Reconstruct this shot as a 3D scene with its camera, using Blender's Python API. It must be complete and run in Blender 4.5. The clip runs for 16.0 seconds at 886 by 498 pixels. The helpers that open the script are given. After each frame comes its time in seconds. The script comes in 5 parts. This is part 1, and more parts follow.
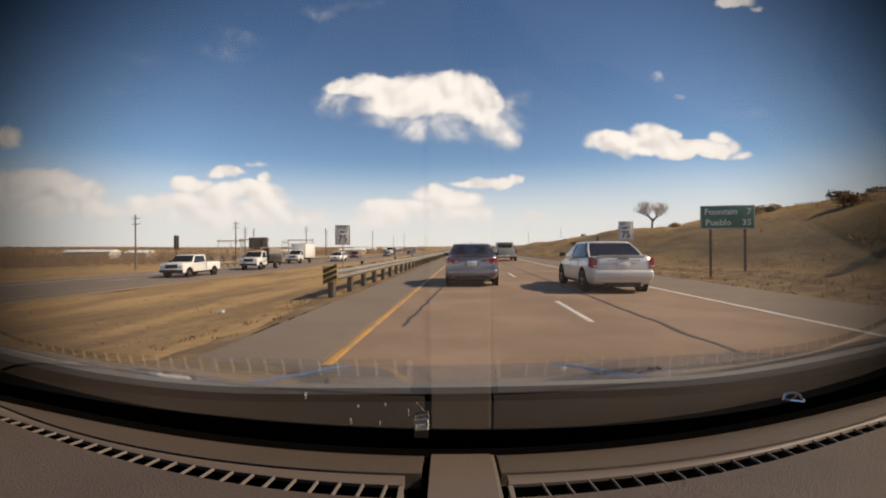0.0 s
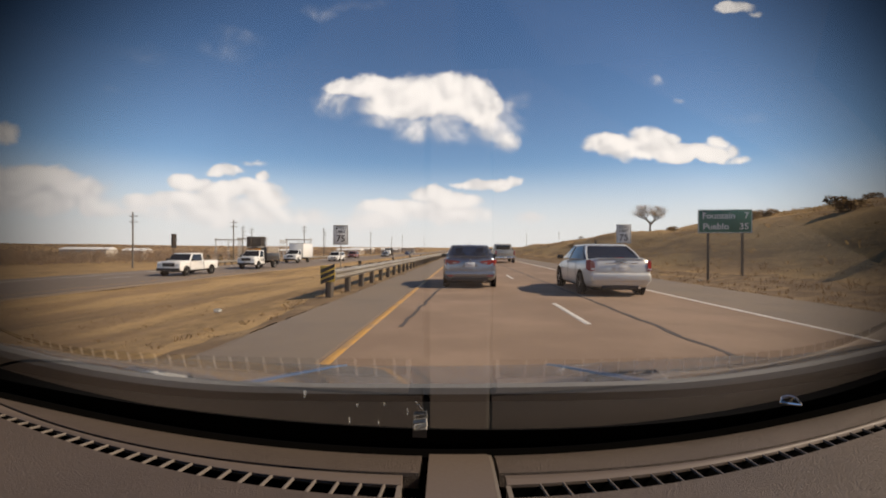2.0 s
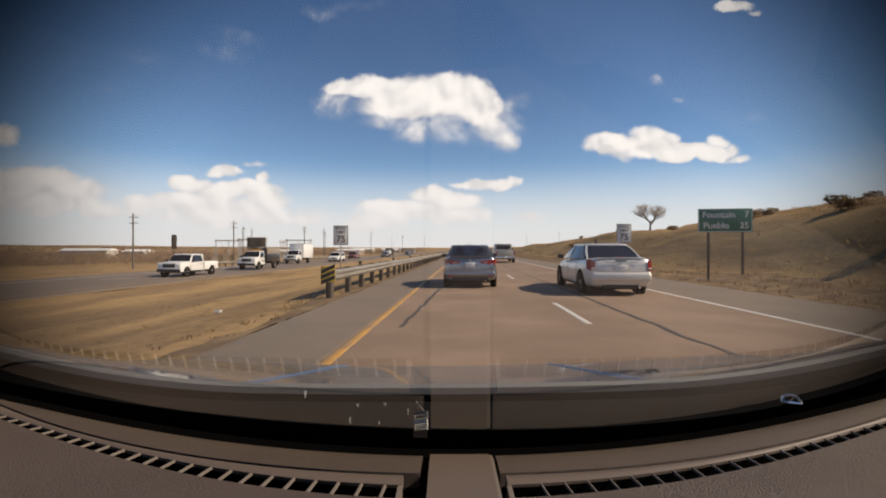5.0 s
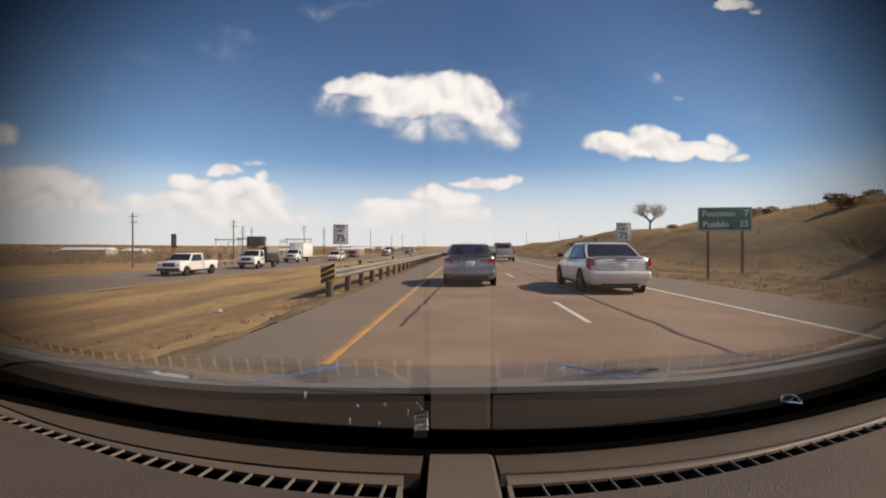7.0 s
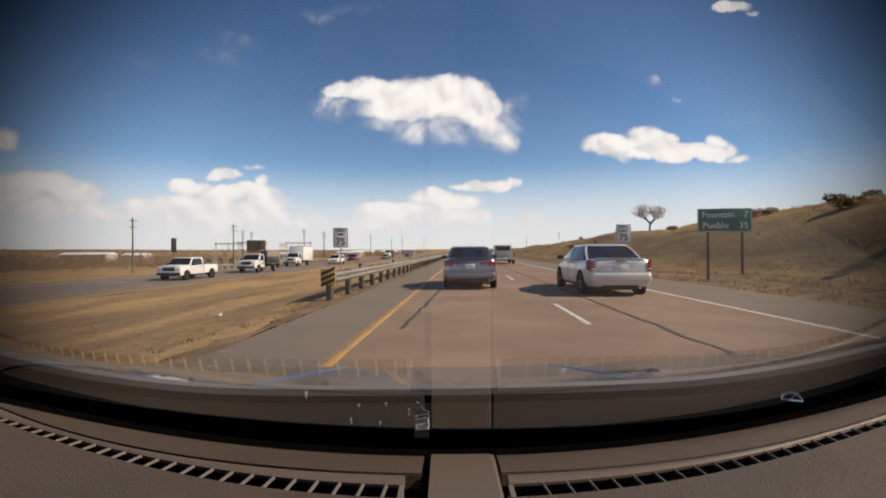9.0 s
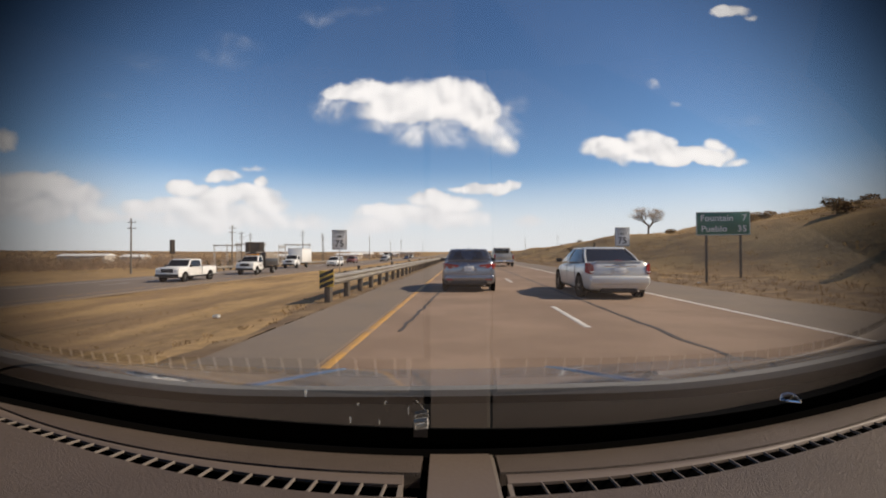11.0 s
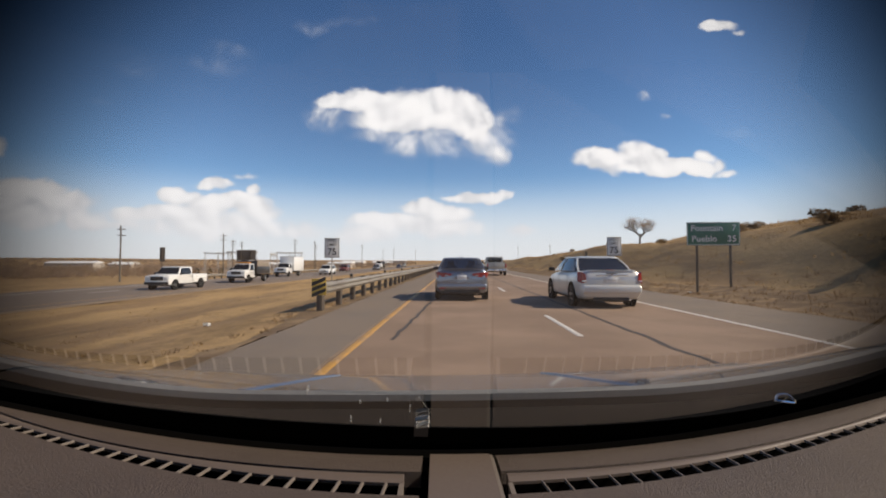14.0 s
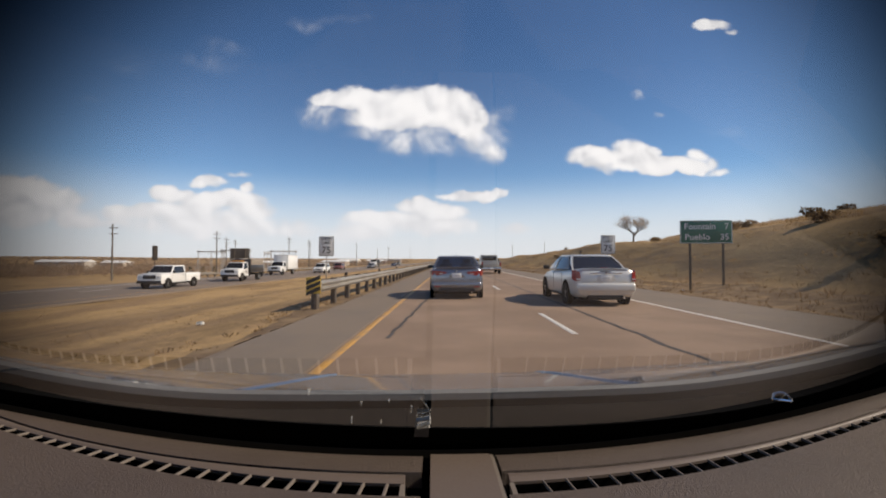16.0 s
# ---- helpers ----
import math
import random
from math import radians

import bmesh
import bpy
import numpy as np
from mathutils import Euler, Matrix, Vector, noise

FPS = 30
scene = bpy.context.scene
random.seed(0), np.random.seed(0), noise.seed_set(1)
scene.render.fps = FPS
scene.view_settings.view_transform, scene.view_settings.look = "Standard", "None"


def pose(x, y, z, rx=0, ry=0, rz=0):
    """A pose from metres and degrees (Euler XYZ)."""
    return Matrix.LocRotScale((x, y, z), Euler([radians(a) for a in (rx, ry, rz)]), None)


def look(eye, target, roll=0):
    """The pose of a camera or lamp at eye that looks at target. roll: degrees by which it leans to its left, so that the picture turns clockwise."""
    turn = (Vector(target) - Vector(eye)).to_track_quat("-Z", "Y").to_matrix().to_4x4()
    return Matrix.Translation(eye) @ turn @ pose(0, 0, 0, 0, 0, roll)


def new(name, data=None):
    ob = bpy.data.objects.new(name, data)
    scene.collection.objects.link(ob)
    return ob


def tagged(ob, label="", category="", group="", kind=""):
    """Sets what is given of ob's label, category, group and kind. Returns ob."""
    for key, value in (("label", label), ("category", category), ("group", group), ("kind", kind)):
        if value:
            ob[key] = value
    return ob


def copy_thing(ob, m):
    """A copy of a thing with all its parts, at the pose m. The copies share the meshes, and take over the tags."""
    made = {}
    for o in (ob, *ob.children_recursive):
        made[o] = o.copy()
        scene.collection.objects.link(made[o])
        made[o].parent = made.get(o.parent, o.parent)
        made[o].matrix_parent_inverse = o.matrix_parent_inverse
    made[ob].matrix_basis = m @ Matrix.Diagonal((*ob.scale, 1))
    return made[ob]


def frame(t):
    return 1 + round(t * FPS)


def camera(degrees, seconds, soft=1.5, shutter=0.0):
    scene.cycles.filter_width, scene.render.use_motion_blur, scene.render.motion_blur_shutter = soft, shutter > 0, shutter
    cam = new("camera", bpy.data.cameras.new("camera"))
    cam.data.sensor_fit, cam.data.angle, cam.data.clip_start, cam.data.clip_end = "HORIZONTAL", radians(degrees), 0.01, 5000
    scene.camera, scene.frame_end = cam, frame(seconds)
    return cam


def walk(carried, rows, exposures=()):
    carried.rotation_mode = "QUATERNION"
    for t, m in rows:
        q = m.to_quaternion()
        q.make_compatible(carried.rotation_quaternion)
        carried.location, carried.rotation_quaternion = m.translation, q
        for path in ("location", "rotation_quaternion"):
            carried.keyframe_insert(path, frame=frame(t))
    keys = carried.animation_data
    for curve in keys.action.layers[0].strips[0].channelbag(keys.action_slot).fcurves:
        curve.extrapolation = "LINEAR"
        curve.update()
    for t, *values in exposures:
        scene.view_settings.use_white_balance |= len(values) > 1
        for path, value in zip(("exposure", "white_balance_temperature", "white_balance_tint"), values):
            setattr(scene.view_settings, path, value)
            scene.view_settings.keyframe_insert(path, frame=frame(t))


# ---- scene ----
LENS = 88.8
EYE = 1.28                      # lens above the road, metres
AXIS = 2.7                      # the lens looks this far left of the car's axis, degrees
PIVOT = Vector((0.0, 0.46, EYE - 0.2))
cam = camera(LENS, 16.0, soft=1.9)


def mounted(turn, tilt, lean=0.0):
    """The lens on its mount, swung about the foot of the windscreen by degrees."""
    swing = pose(0, 0, 0, 0, 0, AXIS + turn) @ pose(0, 0, 0, tilt, 0, 0)
    eye = PIVOT + (swing @ (pose(0, 0, 0, 0, 0, AXIS).inverted() @ (Vector((0, 0, EYE)) - PIVOT)))
    return Matrix.Translation(eye) @ swing @ pose(0, 0, 0, 90, 0, 0) @ pose(0, 0, 0, 0, 0, lean)


# seconds, turn, tilt, lean
PATH = [
    (0.0, 0.25, -0.07, -0.35), (0.5, 0.25, -0.14, -0.33), (1.0, 0.28, -0.14, -0.15), (1.5, 0.05, 0.07, 0.33), (2.0, 0.00, 0.07, 0.25),
    (2.5, 0.02, 0.07, 0.38), (3.0, 0.00, 0.07, 0.48), (3.5, -0.02, -0.14, 0.28), (4.0, 0.00, -0.07, 0.18), (6.5, 0.02, 0.14, -0.08),
    (7.0, 0.00, -0.07, 0.00), (7.5, 0.00, 0.14, 0.10), (8.0, 0.00, 0.07, 0.18), (8.5, -0.02, 0.14, -0.18), (9.0, 0.00, 0.29, -0.33),
    (11.5, -0.17, 0.86, -0.10), (12.0, -0.31, 1.29, -0.18), (12.5, -0.57, 1.29, -0.18), (13.0, -0.70, 1.36, -0.05), (13.5, -0.88, 1.36, -0.10),
    (14.0, -1.06, 1.72, 0.10), (14.5, -1.24, 1.58, 0.08), (15.0, -1.40, 1.72, 0.30), (15.5, -1.58, 1.36, 0.18), (16.0, -1.74, 1.50, 0.05),
]
walk(cam, [(t, mounted(a, b, c)) for t, a, b, c in PATH], [(0.0, 0.37, 8050, 16), (1.0, 0.37, 8050, 16), (2.5, 0.37, 7650, 16), (7.5, 0.37, 7600, 16), (12.0, 0.37, 7250, 15), (16.0, 0.37, 7150, 15)])

# ---- light ----
SUN_UP, SUN_SIDE = 37.5, 94.0   # degrees above the horizon; clockwise from the road's direction
sun = new("sun", bpy.data.lights.new("sun", "SUN"))
sun.data.energy, sun.data.angle, sun.data.color = 4.3, radians(0.55), (1.0, 0.91, 0.765)
towards = Vector((math.cos(radians(SUN_UP)) * math.sin(radians(SUN_SIDE)), math.cos(radians(SUN_UP)) * math.cos(radians(SUN_SIDE)), math.sin(radians(SUN_UP))))
sun.matrix_world = look(towards * 60, (0, 0, 0))


class Graph:
    """Short names for making nodes in one node tree."""

    def __init__(self, tree):
        self.tree = tree
        tree.nodes.clear()

    def node(self, kind):
        return self.tree.nodes.new(kind)

    def link(self, a, b):
        self.tree.links.new(a, b)

    def put(self, socket, value):
        if isinstance(value, bpy.types.NodeSocket):
            self.link(value, socket)
        else:
            socket.default_value = value

    def calc(self, operation, a, b=0.0, c=0.0, clamp=False):
        made = self.node("ShaderNodeMath")
        made.operation, made.use_clamp = operation, clamp
        for socket, value in zip(made.inputs, (a, b, c)):
            self.put(socket, value)
        return made.outputs[0]

    def vec(self, operation, a, b=(0, 0, 0)):
        made = self.node("ShaderNodeVectorMath")
        made.operation = operation
        self.put(made.inputs[0], a)
        self.put(made.inputs[1], b)
        return made.outputs["Value"] if operation in ("LENGTH", "DOT_PRODUCT") else made.outputs["Vector"]

    def noise(self, vector, scale, detail=4.0, rough=0.55, distortion=0.0):
        made = self.node("ShaderNodeTexNoise")
        self.put(made.inputs["Vector"], vector)
        made.inputs["Scale"].default_value, made.inputs["Detail"].default_value = scale, detail
        made.inputs["Roughness"].default_value, made.inputs["Distortion"].default_value = rough, distortion
        return made.outputs["Fac"]

    def span(self, value, low, high, out_low=0.0, out_high=1.0, smooth=True):
        made = self.node("ShaderNodeMapRange")
        made.interpolation_type = "SMOOTHSTEP" if smooth else "LINEAR"
        for socket, v in zip(made.inputs, (value, low, high, out_low, out_high)):
            self.put(socket, v)
        return made.outputs[0]

    def mix(self, factor, a, b, blend="MIX"):
        made = self.node("ShaderNodeMix")
        made.data_type, made.blend_type = "RGBA", blend
        self.put(made.inputs["Factor"], factor)
        self.put(made.inputs[6], a)
        self.put(made.inputs[7], b)
        return made.outputs[2]


# Clouds: each a few soft swells (across, up, half-width, half-height, thickness) on the plane one metre ahead
CLOUDS = {
    "great": [(-.225, .361, .055, .028, 1), (-.168, .362, .08, .034, 1), (-.105, .352, .095, .042, 1), (-.018, .356, .11, .05, 1), (.045, .343, .09, .053, 1), (.085, .318, .065, .052, .85), (-.06, .322, .16, .034, .9), (.0, .3, .12, .04, .42),
              (-.243, .328, .06, .045, .4), (-.055, .28, .075, .05, .40), (.03, .268, .11, .042, .36), (.108, .276, .065, .05, .36), (.16, .314, .05, .055, .36), (.135, .25, .035, .04, .42), (-.12, .295, .1, .03, .3)],
    "hooked": [(.458, .243, .075, .04, 1), (.364, .237, .07, .03, 1), (.495, .222, .125, .024, 1), (.575, .222, .07, .021, 1), (.612, .243, .035, .014, .62), (.637, .226, .034, .018, .66), (.65, .209, .045, .012, .62), (.40, .215, .09, .014, .5)],
    "heap": [(-.561, .149, .058, .023, 1), (-.486, .18, .056, .016, .9), (-.42, .195, .04, .009, .5), (-.4, .166, .02, .018, .8), (-.455, .135, .12, .03, 1), (-.39, .12, .075, .026, .9),
             (-.64, .111, .085, .018, .85), (-.555, .113, .14, .022, 1), (-.5, .085, .24, .04, .72), (-.305, .076, .11, .025, .5)],
    "bank": [(-.89, .164, .115, .034, 1), (-.98, .157, .13, .04, 1), (-.83, .139, .115, .034, .9), (-.905, .114, .22, .046, .9), (-.768, .095, .075, .02, .8), (-.68, .091, .065, .016, .6), (-.967, .257, .04, .03, .75), (-1.2, .13, .17, .08, .9)],
    "low": [(.108, .154, .075, .017, 1), (.058, .149, .06, .013, .8), (-.03, .126, .065, .022, .95), (.02, .114, .085, .025, .95), (-.08, .095, .14, .025, .85), (.008, .083, .14, .03, .8), (-.155, .07, .12, .025, .55), (.195, .074, .055, .017, .58)],
    "high": [(-.274, .527, .06, .028, .17), (-.2, .547, .17, .02, .13), (.645, .549, .055, .016, .85), (.69, .533, .024, .012, .6), (.466, .379, .022, .016, .3), (.517, .345, .022, .009, .36)],
    "wisps": [(-.467, .457, .11, .065, .19), (-.655, .432, .11, .045, .15), (-.74, .36, .08, .02, .12), (.66, .3, .12, .02, .14), (.72, .095, .05, .01, .5)],
}
world = bpy.data.worlds.new("sky")
scene.world = world
world.use_nodes = True
g = Graph(world.node_tree)
where = g.node("ShaderNodeTexCoord").outputs["Generated"]
turned = g.node("ShaderNodeVectorRotate")
turned.rotation_type = "Z_AXIS"
g.put(turned.inputs["Vector"], where)
turned.inputs["Angle"].default_value = radians(-AXIS)
split = g.node("ShaderNodeSeparateXYZ")
g.link(turned.outputs[0], split.inputs[0])
ahead = g.calc("MAXIMUM", split.outputs[1], 0.02)
plane = g.node("ShaderNodeCombineXYZ")
g.link(g.calc("DIVIDE", split.outputs[0], ahead), plane.inputs[0])
g.link(g.calc("DIVIDE", split.outputs[2], ahead), plane.inputs[1])
uv = plane.outputs[0]
billow = g.noise(uv, 12.0, 10.0, 0.57, 0.5)
behind = g.noise(g.vec("ADD", uv, (0.012, 0.02, 0.0)), 12.0, 10.0, 0.57, 0.5)
large = g.noise(uv, 5.0, 4.0, 0.55)
warp = g.node("ShaderNodeTexNoise")
g.put(warp.inputs["Vector"], uv)
warp.inputs["Scale"].default_value, warp.inputs["Detail"].default_value = 15.0, 8.0
moved = g.vec("ADD", uv, g.vec("MULTIPLY", g.vec("SUBTRACT", warp.outputs["Color"], (0.5, 0.5, 0.5)), (0.062, 0.05, 0.0)))
field = None
for swells in CLOUDS.values():
    cloud = None
    for cx, cy, rx, ry, thick in swells:
        off = g.vec("MULTIPLY", g.vec("SUBTRACT", moved, (cx, cy - 0.006, 0)), (1 / rx, 1 / ry, 0))
        lump = g.calc("MULTIPLY", g.calc("SUBTRACT", 1.0, g.vec("DOT_PRODUCT", off, off), clamp=True), thick)
        cloud = lump if cloud is None else g.calc("SMOOTH_MAX", cloud, lump, 0.16)
    field = cloud if field is None else g.calc("MAXIMUM", field, cloud)
field = g.calc("SUBTRACT", field, 0.055, clamp=True)
field = g.calc("ADD", field, g.calc("MULTIPLY", g.calc("SUBTRACT", billow, 0.5), g.span(field, 0.0, 0.3, 0.0, 1.15)))
front = g.span(split.outputs[1], 0.05, 0.2)
# the rest of the sky carries the same kind of broken cloud
around = g.span(g.noise(where, 2.6, 7.0, 0.6), 0.56, 0.72)
around = g.calc("MULTIPLY", around, g.span(split.outputs[1], 0.5, 0.25, 0.0, 1.0))
cover = g.calc("MAXIMUM", g.calc("MULTIPLY", g.span(field, 0.02, 0.6), front), g.calc("MULTIPLY", around, 0.8))
air = g.node("ShaderNodeTexSky")
air.sky_type, air.sun_disc, air.altitude = "NISHITA", False, 1700.0
air.sun_elevation, air.sun_rotation = radians(SUN_UP), radians(SUN_SIDE)
air.air_density, air.dust_density, air.ozone_density = 1.0, 0.6, 2.2
tint = g.mix(1.0, air.outputs[0], (0.71, 0.94, 1.07, 1.0), "MULTIPLY")
tint = g.mix(g.span(split.outputs[2], 0.08, 0.5), tint, (0.60, 0.68, 0.77, 1.0), "MULTIPLY")
haze = g.span(split.outputs[2], 0.0, 0.2, 0.72, 0.0)
SKY_WHITE = 7.5
pale = (0.74 * SKY_WHITE, 0.84 * SKY_WHITE, 0.97 * SKY_WHITE, 1.0)
tint = g.mix(haze, tint, pale)
relief = g.calc("MULTIPLY", g.calc("SUBTRACT", billow, behind), 1.7)
lit = g.span(g.calc("ADD", relief, g.calc("ADD", g.calc("MULTIPLY", field, 0.55), g.calc("MULTIPLY", large, 0.6))), 0.2, 0.95)
fluff = g.mix(lit, (0.66 * SKY_WHITE, 0.71 * SKY_WHITE, 0.79 * SKY_WHITE, 1.0), (1.0 * SKY_WHITE, 1.04 * SKY_WHITE, 1.10 * SKY_WHITE, 1.0))
sky = g.node("ShaderNodeBackground")
mist = g.span(split.outputs[2], 0.0, 0.19, 0.78, 0.0)
g.link(g.mix(mist, g.mix(cover, tint, fluff), (0.80 * SKY_WHITE, 0.86 * SKY_WHITE, 0.95 * SKY_WHITE, 1.0)), sky.inputs["Color"])
sky.inputs["Strength"].default_value = 0.11
g.link(sky.outputs[0], g.node("ShaderNodeOutputWorld").inputs["Surface"])


# ---- materials ----
def paint(name, color, rough=0.6, metal=0.0, grain=30.0, vary=0.25, bump=0.0, patch=2.0, coat=0.0, other=None, island=0.0, coarse=0.0, sheen=0.5, stretch=1.0, scrub=None):
    """A surface in its own colour with fine grain and wide patches; other: a second colour that shows in patches."""
    made = bpy.data.materials.new(name)
    made.use_nodes = True
    m = Graph(made.node_tree)
    spot = m.node("ShaderNodeTexCoord").outputs["Object"]
    along = m.vec("MULTIPLY", spot, (1.0, stretch, 1.0))
    fine, wide = m.noise(spot, grain, 5.0, 0.6), m.noise(along, patch, 5.0, 0.6)
    base = (*color, 1.0)
    if other:
        base = m.mix(m.span(wide, 0.42, 0.62), base, (*other, 1.0))
    if scrub:
        clumps = m.calc("ADD", m.noise(along, 0.16, 6.0, 0.65), m.calc("MULTIPLY", m.calc("SUBTRACT", m.noise(spot, 2.2, 4.0, 0.7), 0.5), 0.35))
        base = m.mix(m.span(clumps, 0.52, 0.70, 0.0, 0.65), base, (*scrub, 1.0))
    tone = m.calc("ADD", 1.0 - vary, m.calc("MULTIPLY", m.calc("ADD", fine, wide), vary))
    if island:
        each = m.node("ShaderNodeNewGeometry").outputs["Random Per Island"]
        tone = m.calc("MULTIPLY", tone, m.span(each, 0.0, 1.0, 1.0 - island, 1.0 + island, smooth=False))
    shaded = m.node("ShaderNodeVectorMath")
    shaded.operation = "SCALE"
    m.put(shaded.inputs[0], base if other else color)
    m.link(tone, shaded.inputs["Scale"])
    made_color = shaded.outputs["Vector"]
    shader = m.node("ShaderNodeBsdfPrincipled")
    m.link(made_color, shader.inputs["Base Color"])
    m.put(shader.inputs["Roughness"], m.span(fine, 0.2, 0.8, max(0.02, rough - 0.08), min(1.0, rough + 0.08)))
    shader.inputs["Metallic"].default_value = metal
    shader.inputs["Coat Weight"].default_value = coat
    shader.inputs["Specular IOR Level"].default_value = sheen
    shader.inputs["Coat Roughness"].default_value = 0.04
    if bump:
        relief = m.node("ShaderNodeBump")
        relief.inputs["Strength"].default_value, relief.inputs["Distance"].default_value = 0.6, bump
        m.link(m.calc("ADD", fine, m.calc("MULTIPLY", wide, coarse)), relief.inputs["Height"])
        m.link(relief.outputs[0], shader.inputs["Normal"])
    m.link(shader.outputs[0], m.node("ShaderNodeOutputMaterial").inputs["Surface"])
    return made


def clear_glass(name, index, tint=(0.93, 0.95, 0.95), vignette=None):
    """Thin glass. The optional triple gives the clear field's centre height, half-width and narrowing upwards; past it
    the colour darkens to imitate lens vignetting.
    """
    made = bpy.data.materials.new(name)
    made.use_nodes = True
    m = Graph(made.node_tree)
    fresnel = m.node("ShaderNodeFresnel")
    fresnel.inputs["IOR"].default_value = index
    see, shine = m.node("ShaderNodeBsdfTransparent"), m.node("ShaderNodeBsdfGlossy")
    see.inputs["Color"].default_value = (*tint, 1)
    shine.inputs["Roughness"].default_value = 0.0
    both = m.node("ShaderNodeMixShader")
    m.link(fresnel.outputs[0], both.inputs[0])
    m.link(see.outputs[0], both.inputs[1])
    m.link(shine.outputs[0], both.inputs[2])
    # lens corner darkening put into the glass colour, fitted to the camera's view
    if vignette:
        centre, half, narrow = vignette
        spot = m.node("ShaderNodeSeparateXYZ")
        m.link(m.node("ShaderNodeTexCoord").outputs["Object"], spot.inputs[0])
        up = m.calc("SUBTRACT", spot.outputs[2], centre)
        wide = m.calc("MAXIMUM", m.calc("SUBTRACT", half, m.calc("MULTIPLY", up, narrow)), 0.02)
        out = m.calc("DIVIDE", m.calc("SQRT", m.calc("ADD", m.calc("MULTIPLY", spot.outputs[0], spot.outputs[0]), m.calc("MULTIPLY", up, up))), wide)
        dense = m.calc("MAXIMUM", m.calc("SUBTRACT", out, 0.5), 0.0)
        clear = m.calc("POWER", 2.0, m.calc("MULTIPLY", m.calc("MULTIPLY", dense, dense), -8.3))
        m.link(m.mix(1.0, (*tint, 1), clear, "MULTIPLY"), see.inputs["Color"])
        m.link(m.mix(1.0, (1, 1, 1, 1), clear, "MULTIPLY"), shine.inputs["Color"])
    m.link(both.outputs[0], m.node("ShaderNodeOutputMaterial").inputs["Surface"])
    return made


def foliage(name, color, spread):
    """Thin leaves and stalks that let some light through, each piece in its own shade."""
    made = bpy.data.materials.new(name)
    made.use_nodes = True
    m = Graph(made.node_tree)
    each = m.node("ShaderNodeNewGeometry").outputs["Random Per Island"]
    wide = m.noise(m.node("ShaderNodeTexCoord").outputs["Object"], 0.4, 3.0)
    shaded = m.node("ShaderNodeVectorMath")
    shaded.operation = "SCALE"
    shaded.inputs[0].default_value = color
    m.link(m.calc("MULTIPLY", m.span(each, 0.0, 1.0, 1.0 - spread, 1.0 + spread, smooth=False), m.span(wide, 0.3, 0.7, 0.8, 1.2)), shaded.inputs["Scale"])
    front, back, both = m.node("ShaderNodeBsdfDiffuse"), m.node("ShaderNodeBsdfTranslucent"), m.node("ShaderNodeMixShader")
    m.link(shaded.outputs["Vector"], front.inputs["Color"])
    m.link(shaded.outputs["Vector"], back.inputs["Color"])
    both.inputs[0].default_value = 0.45
    m.link(front.outputs[0], both.inputs[1])
    m.link(back.outputs[0], both.inputs[2])
    m.link(both.outputs[0], m.node("ShaderNodeOutputMaterial").inputs["Surface"])
    return made


ASPHALT = paint("asphalt", (0.240, 0.166, 0.118), 0.9, grain=60, vary=0.36, bump=0.008, patch=0.35, other=(0.285, 0.20, 0.143), sheen=0.25)
SHOULDER = paint("shoulder_asphalt", (0.205, 0.158, 0.117), 0.88, grain=45, vary=0.42, bump=0.010, patch=0.5, other=(0.165, 0.131, 0.102))
FAR_ROAD = paint("far_asphalt", (0.185, 0.142, 0.108), 0.85, grain=30, vary=0.25, bump=0.005, patch=0.3)
YELLOW = paint("yellow_road_paint", (0.56, 0.295, 0.06), 0.6, grain=40, vary=0.55, patch=1.5, other=(0.36, 0.215, 0.09))
WHITE_LINE = paint("white_road_paint", (0.6, 0.57, 0.52), 0.6, grain=40, vary=0.35, patch=1.5)
DRY = paint("dry_grass_ground", (0.43, 0.282, 0.135), 0.95, grain=5.0, vary=0.75, bump=0.09, patch=0.5, other=(0.250, 0.162, 0.086), coarse=0.7, sheen=0.1, stretch=0.22, scrub=(0.13, 0.085, 0.048))
STRAW = foliage("dry_grass", (0.42, 0.275, 0.13), 0.2)
WEED = foliage("dark_weeds", (0.25, 0.155, 0.075), 0.3)
SLAT = paint("pale_plastic", (0.145, 0.125, 0.11), 0.5, grain=300, vary=0.25, patch=12)
DASH = paint("dash_plastic", (0.068, 0.051, 0.044), 0.66, grain=520, vary=0.5, bump=0.0045, patch=9)
TRIM = paint("smooth_dash_plastic", (0.100, 0.079, 0.069), 0.62, grain=300, vary=0.12, bump=0.0003, patch=8)
BLACK = paint("black_plastic", (0.012, 0.012, 0.013), 0.6, grain=120, vary=0.3, patch=5)
COWL = paint("cowl_plastic", (0.012, 0.012, 0.012), 0.95, grain=80, vary=0.3, patch=6, sheen=0.0)
# near-black for painted shade in recesses and under cars, and for the printed band
VOID = paint("shade_and_print_black", (0.0025, 0.0025, 0.0025), 0.98, grain=60, vary=0.1, sheen=0.0)
# the windscreen's colour carries the lens's vignetting
GLASS = clear_glass("windscreen_glass", 1.95, vignette=(EYE, 0.238, 2.09))
HOOD = paint("dark_bonnet_paint", (0.035, 0.033, 0.035), 0.4, grain=200, vary=0.3, patch=3, sheen=0.5, coat=0.8)
# sky reflection on the bonnet's creases, given as a blue colour
CREASE_SKY = paint("crease_sky_blue", (0.05, 0.085, 0.16), 0.45, metal=0.2, grain=200, vary=0.2, patch=3, coat=0.6)
# pale grey stands in for light caught on the bonnet's rear edge
EDGE_GLINT = paint("edge_glint_grey", (0.17, 0.178, 0.185), 0.6, grain=90, vary=0.4, patch=6)
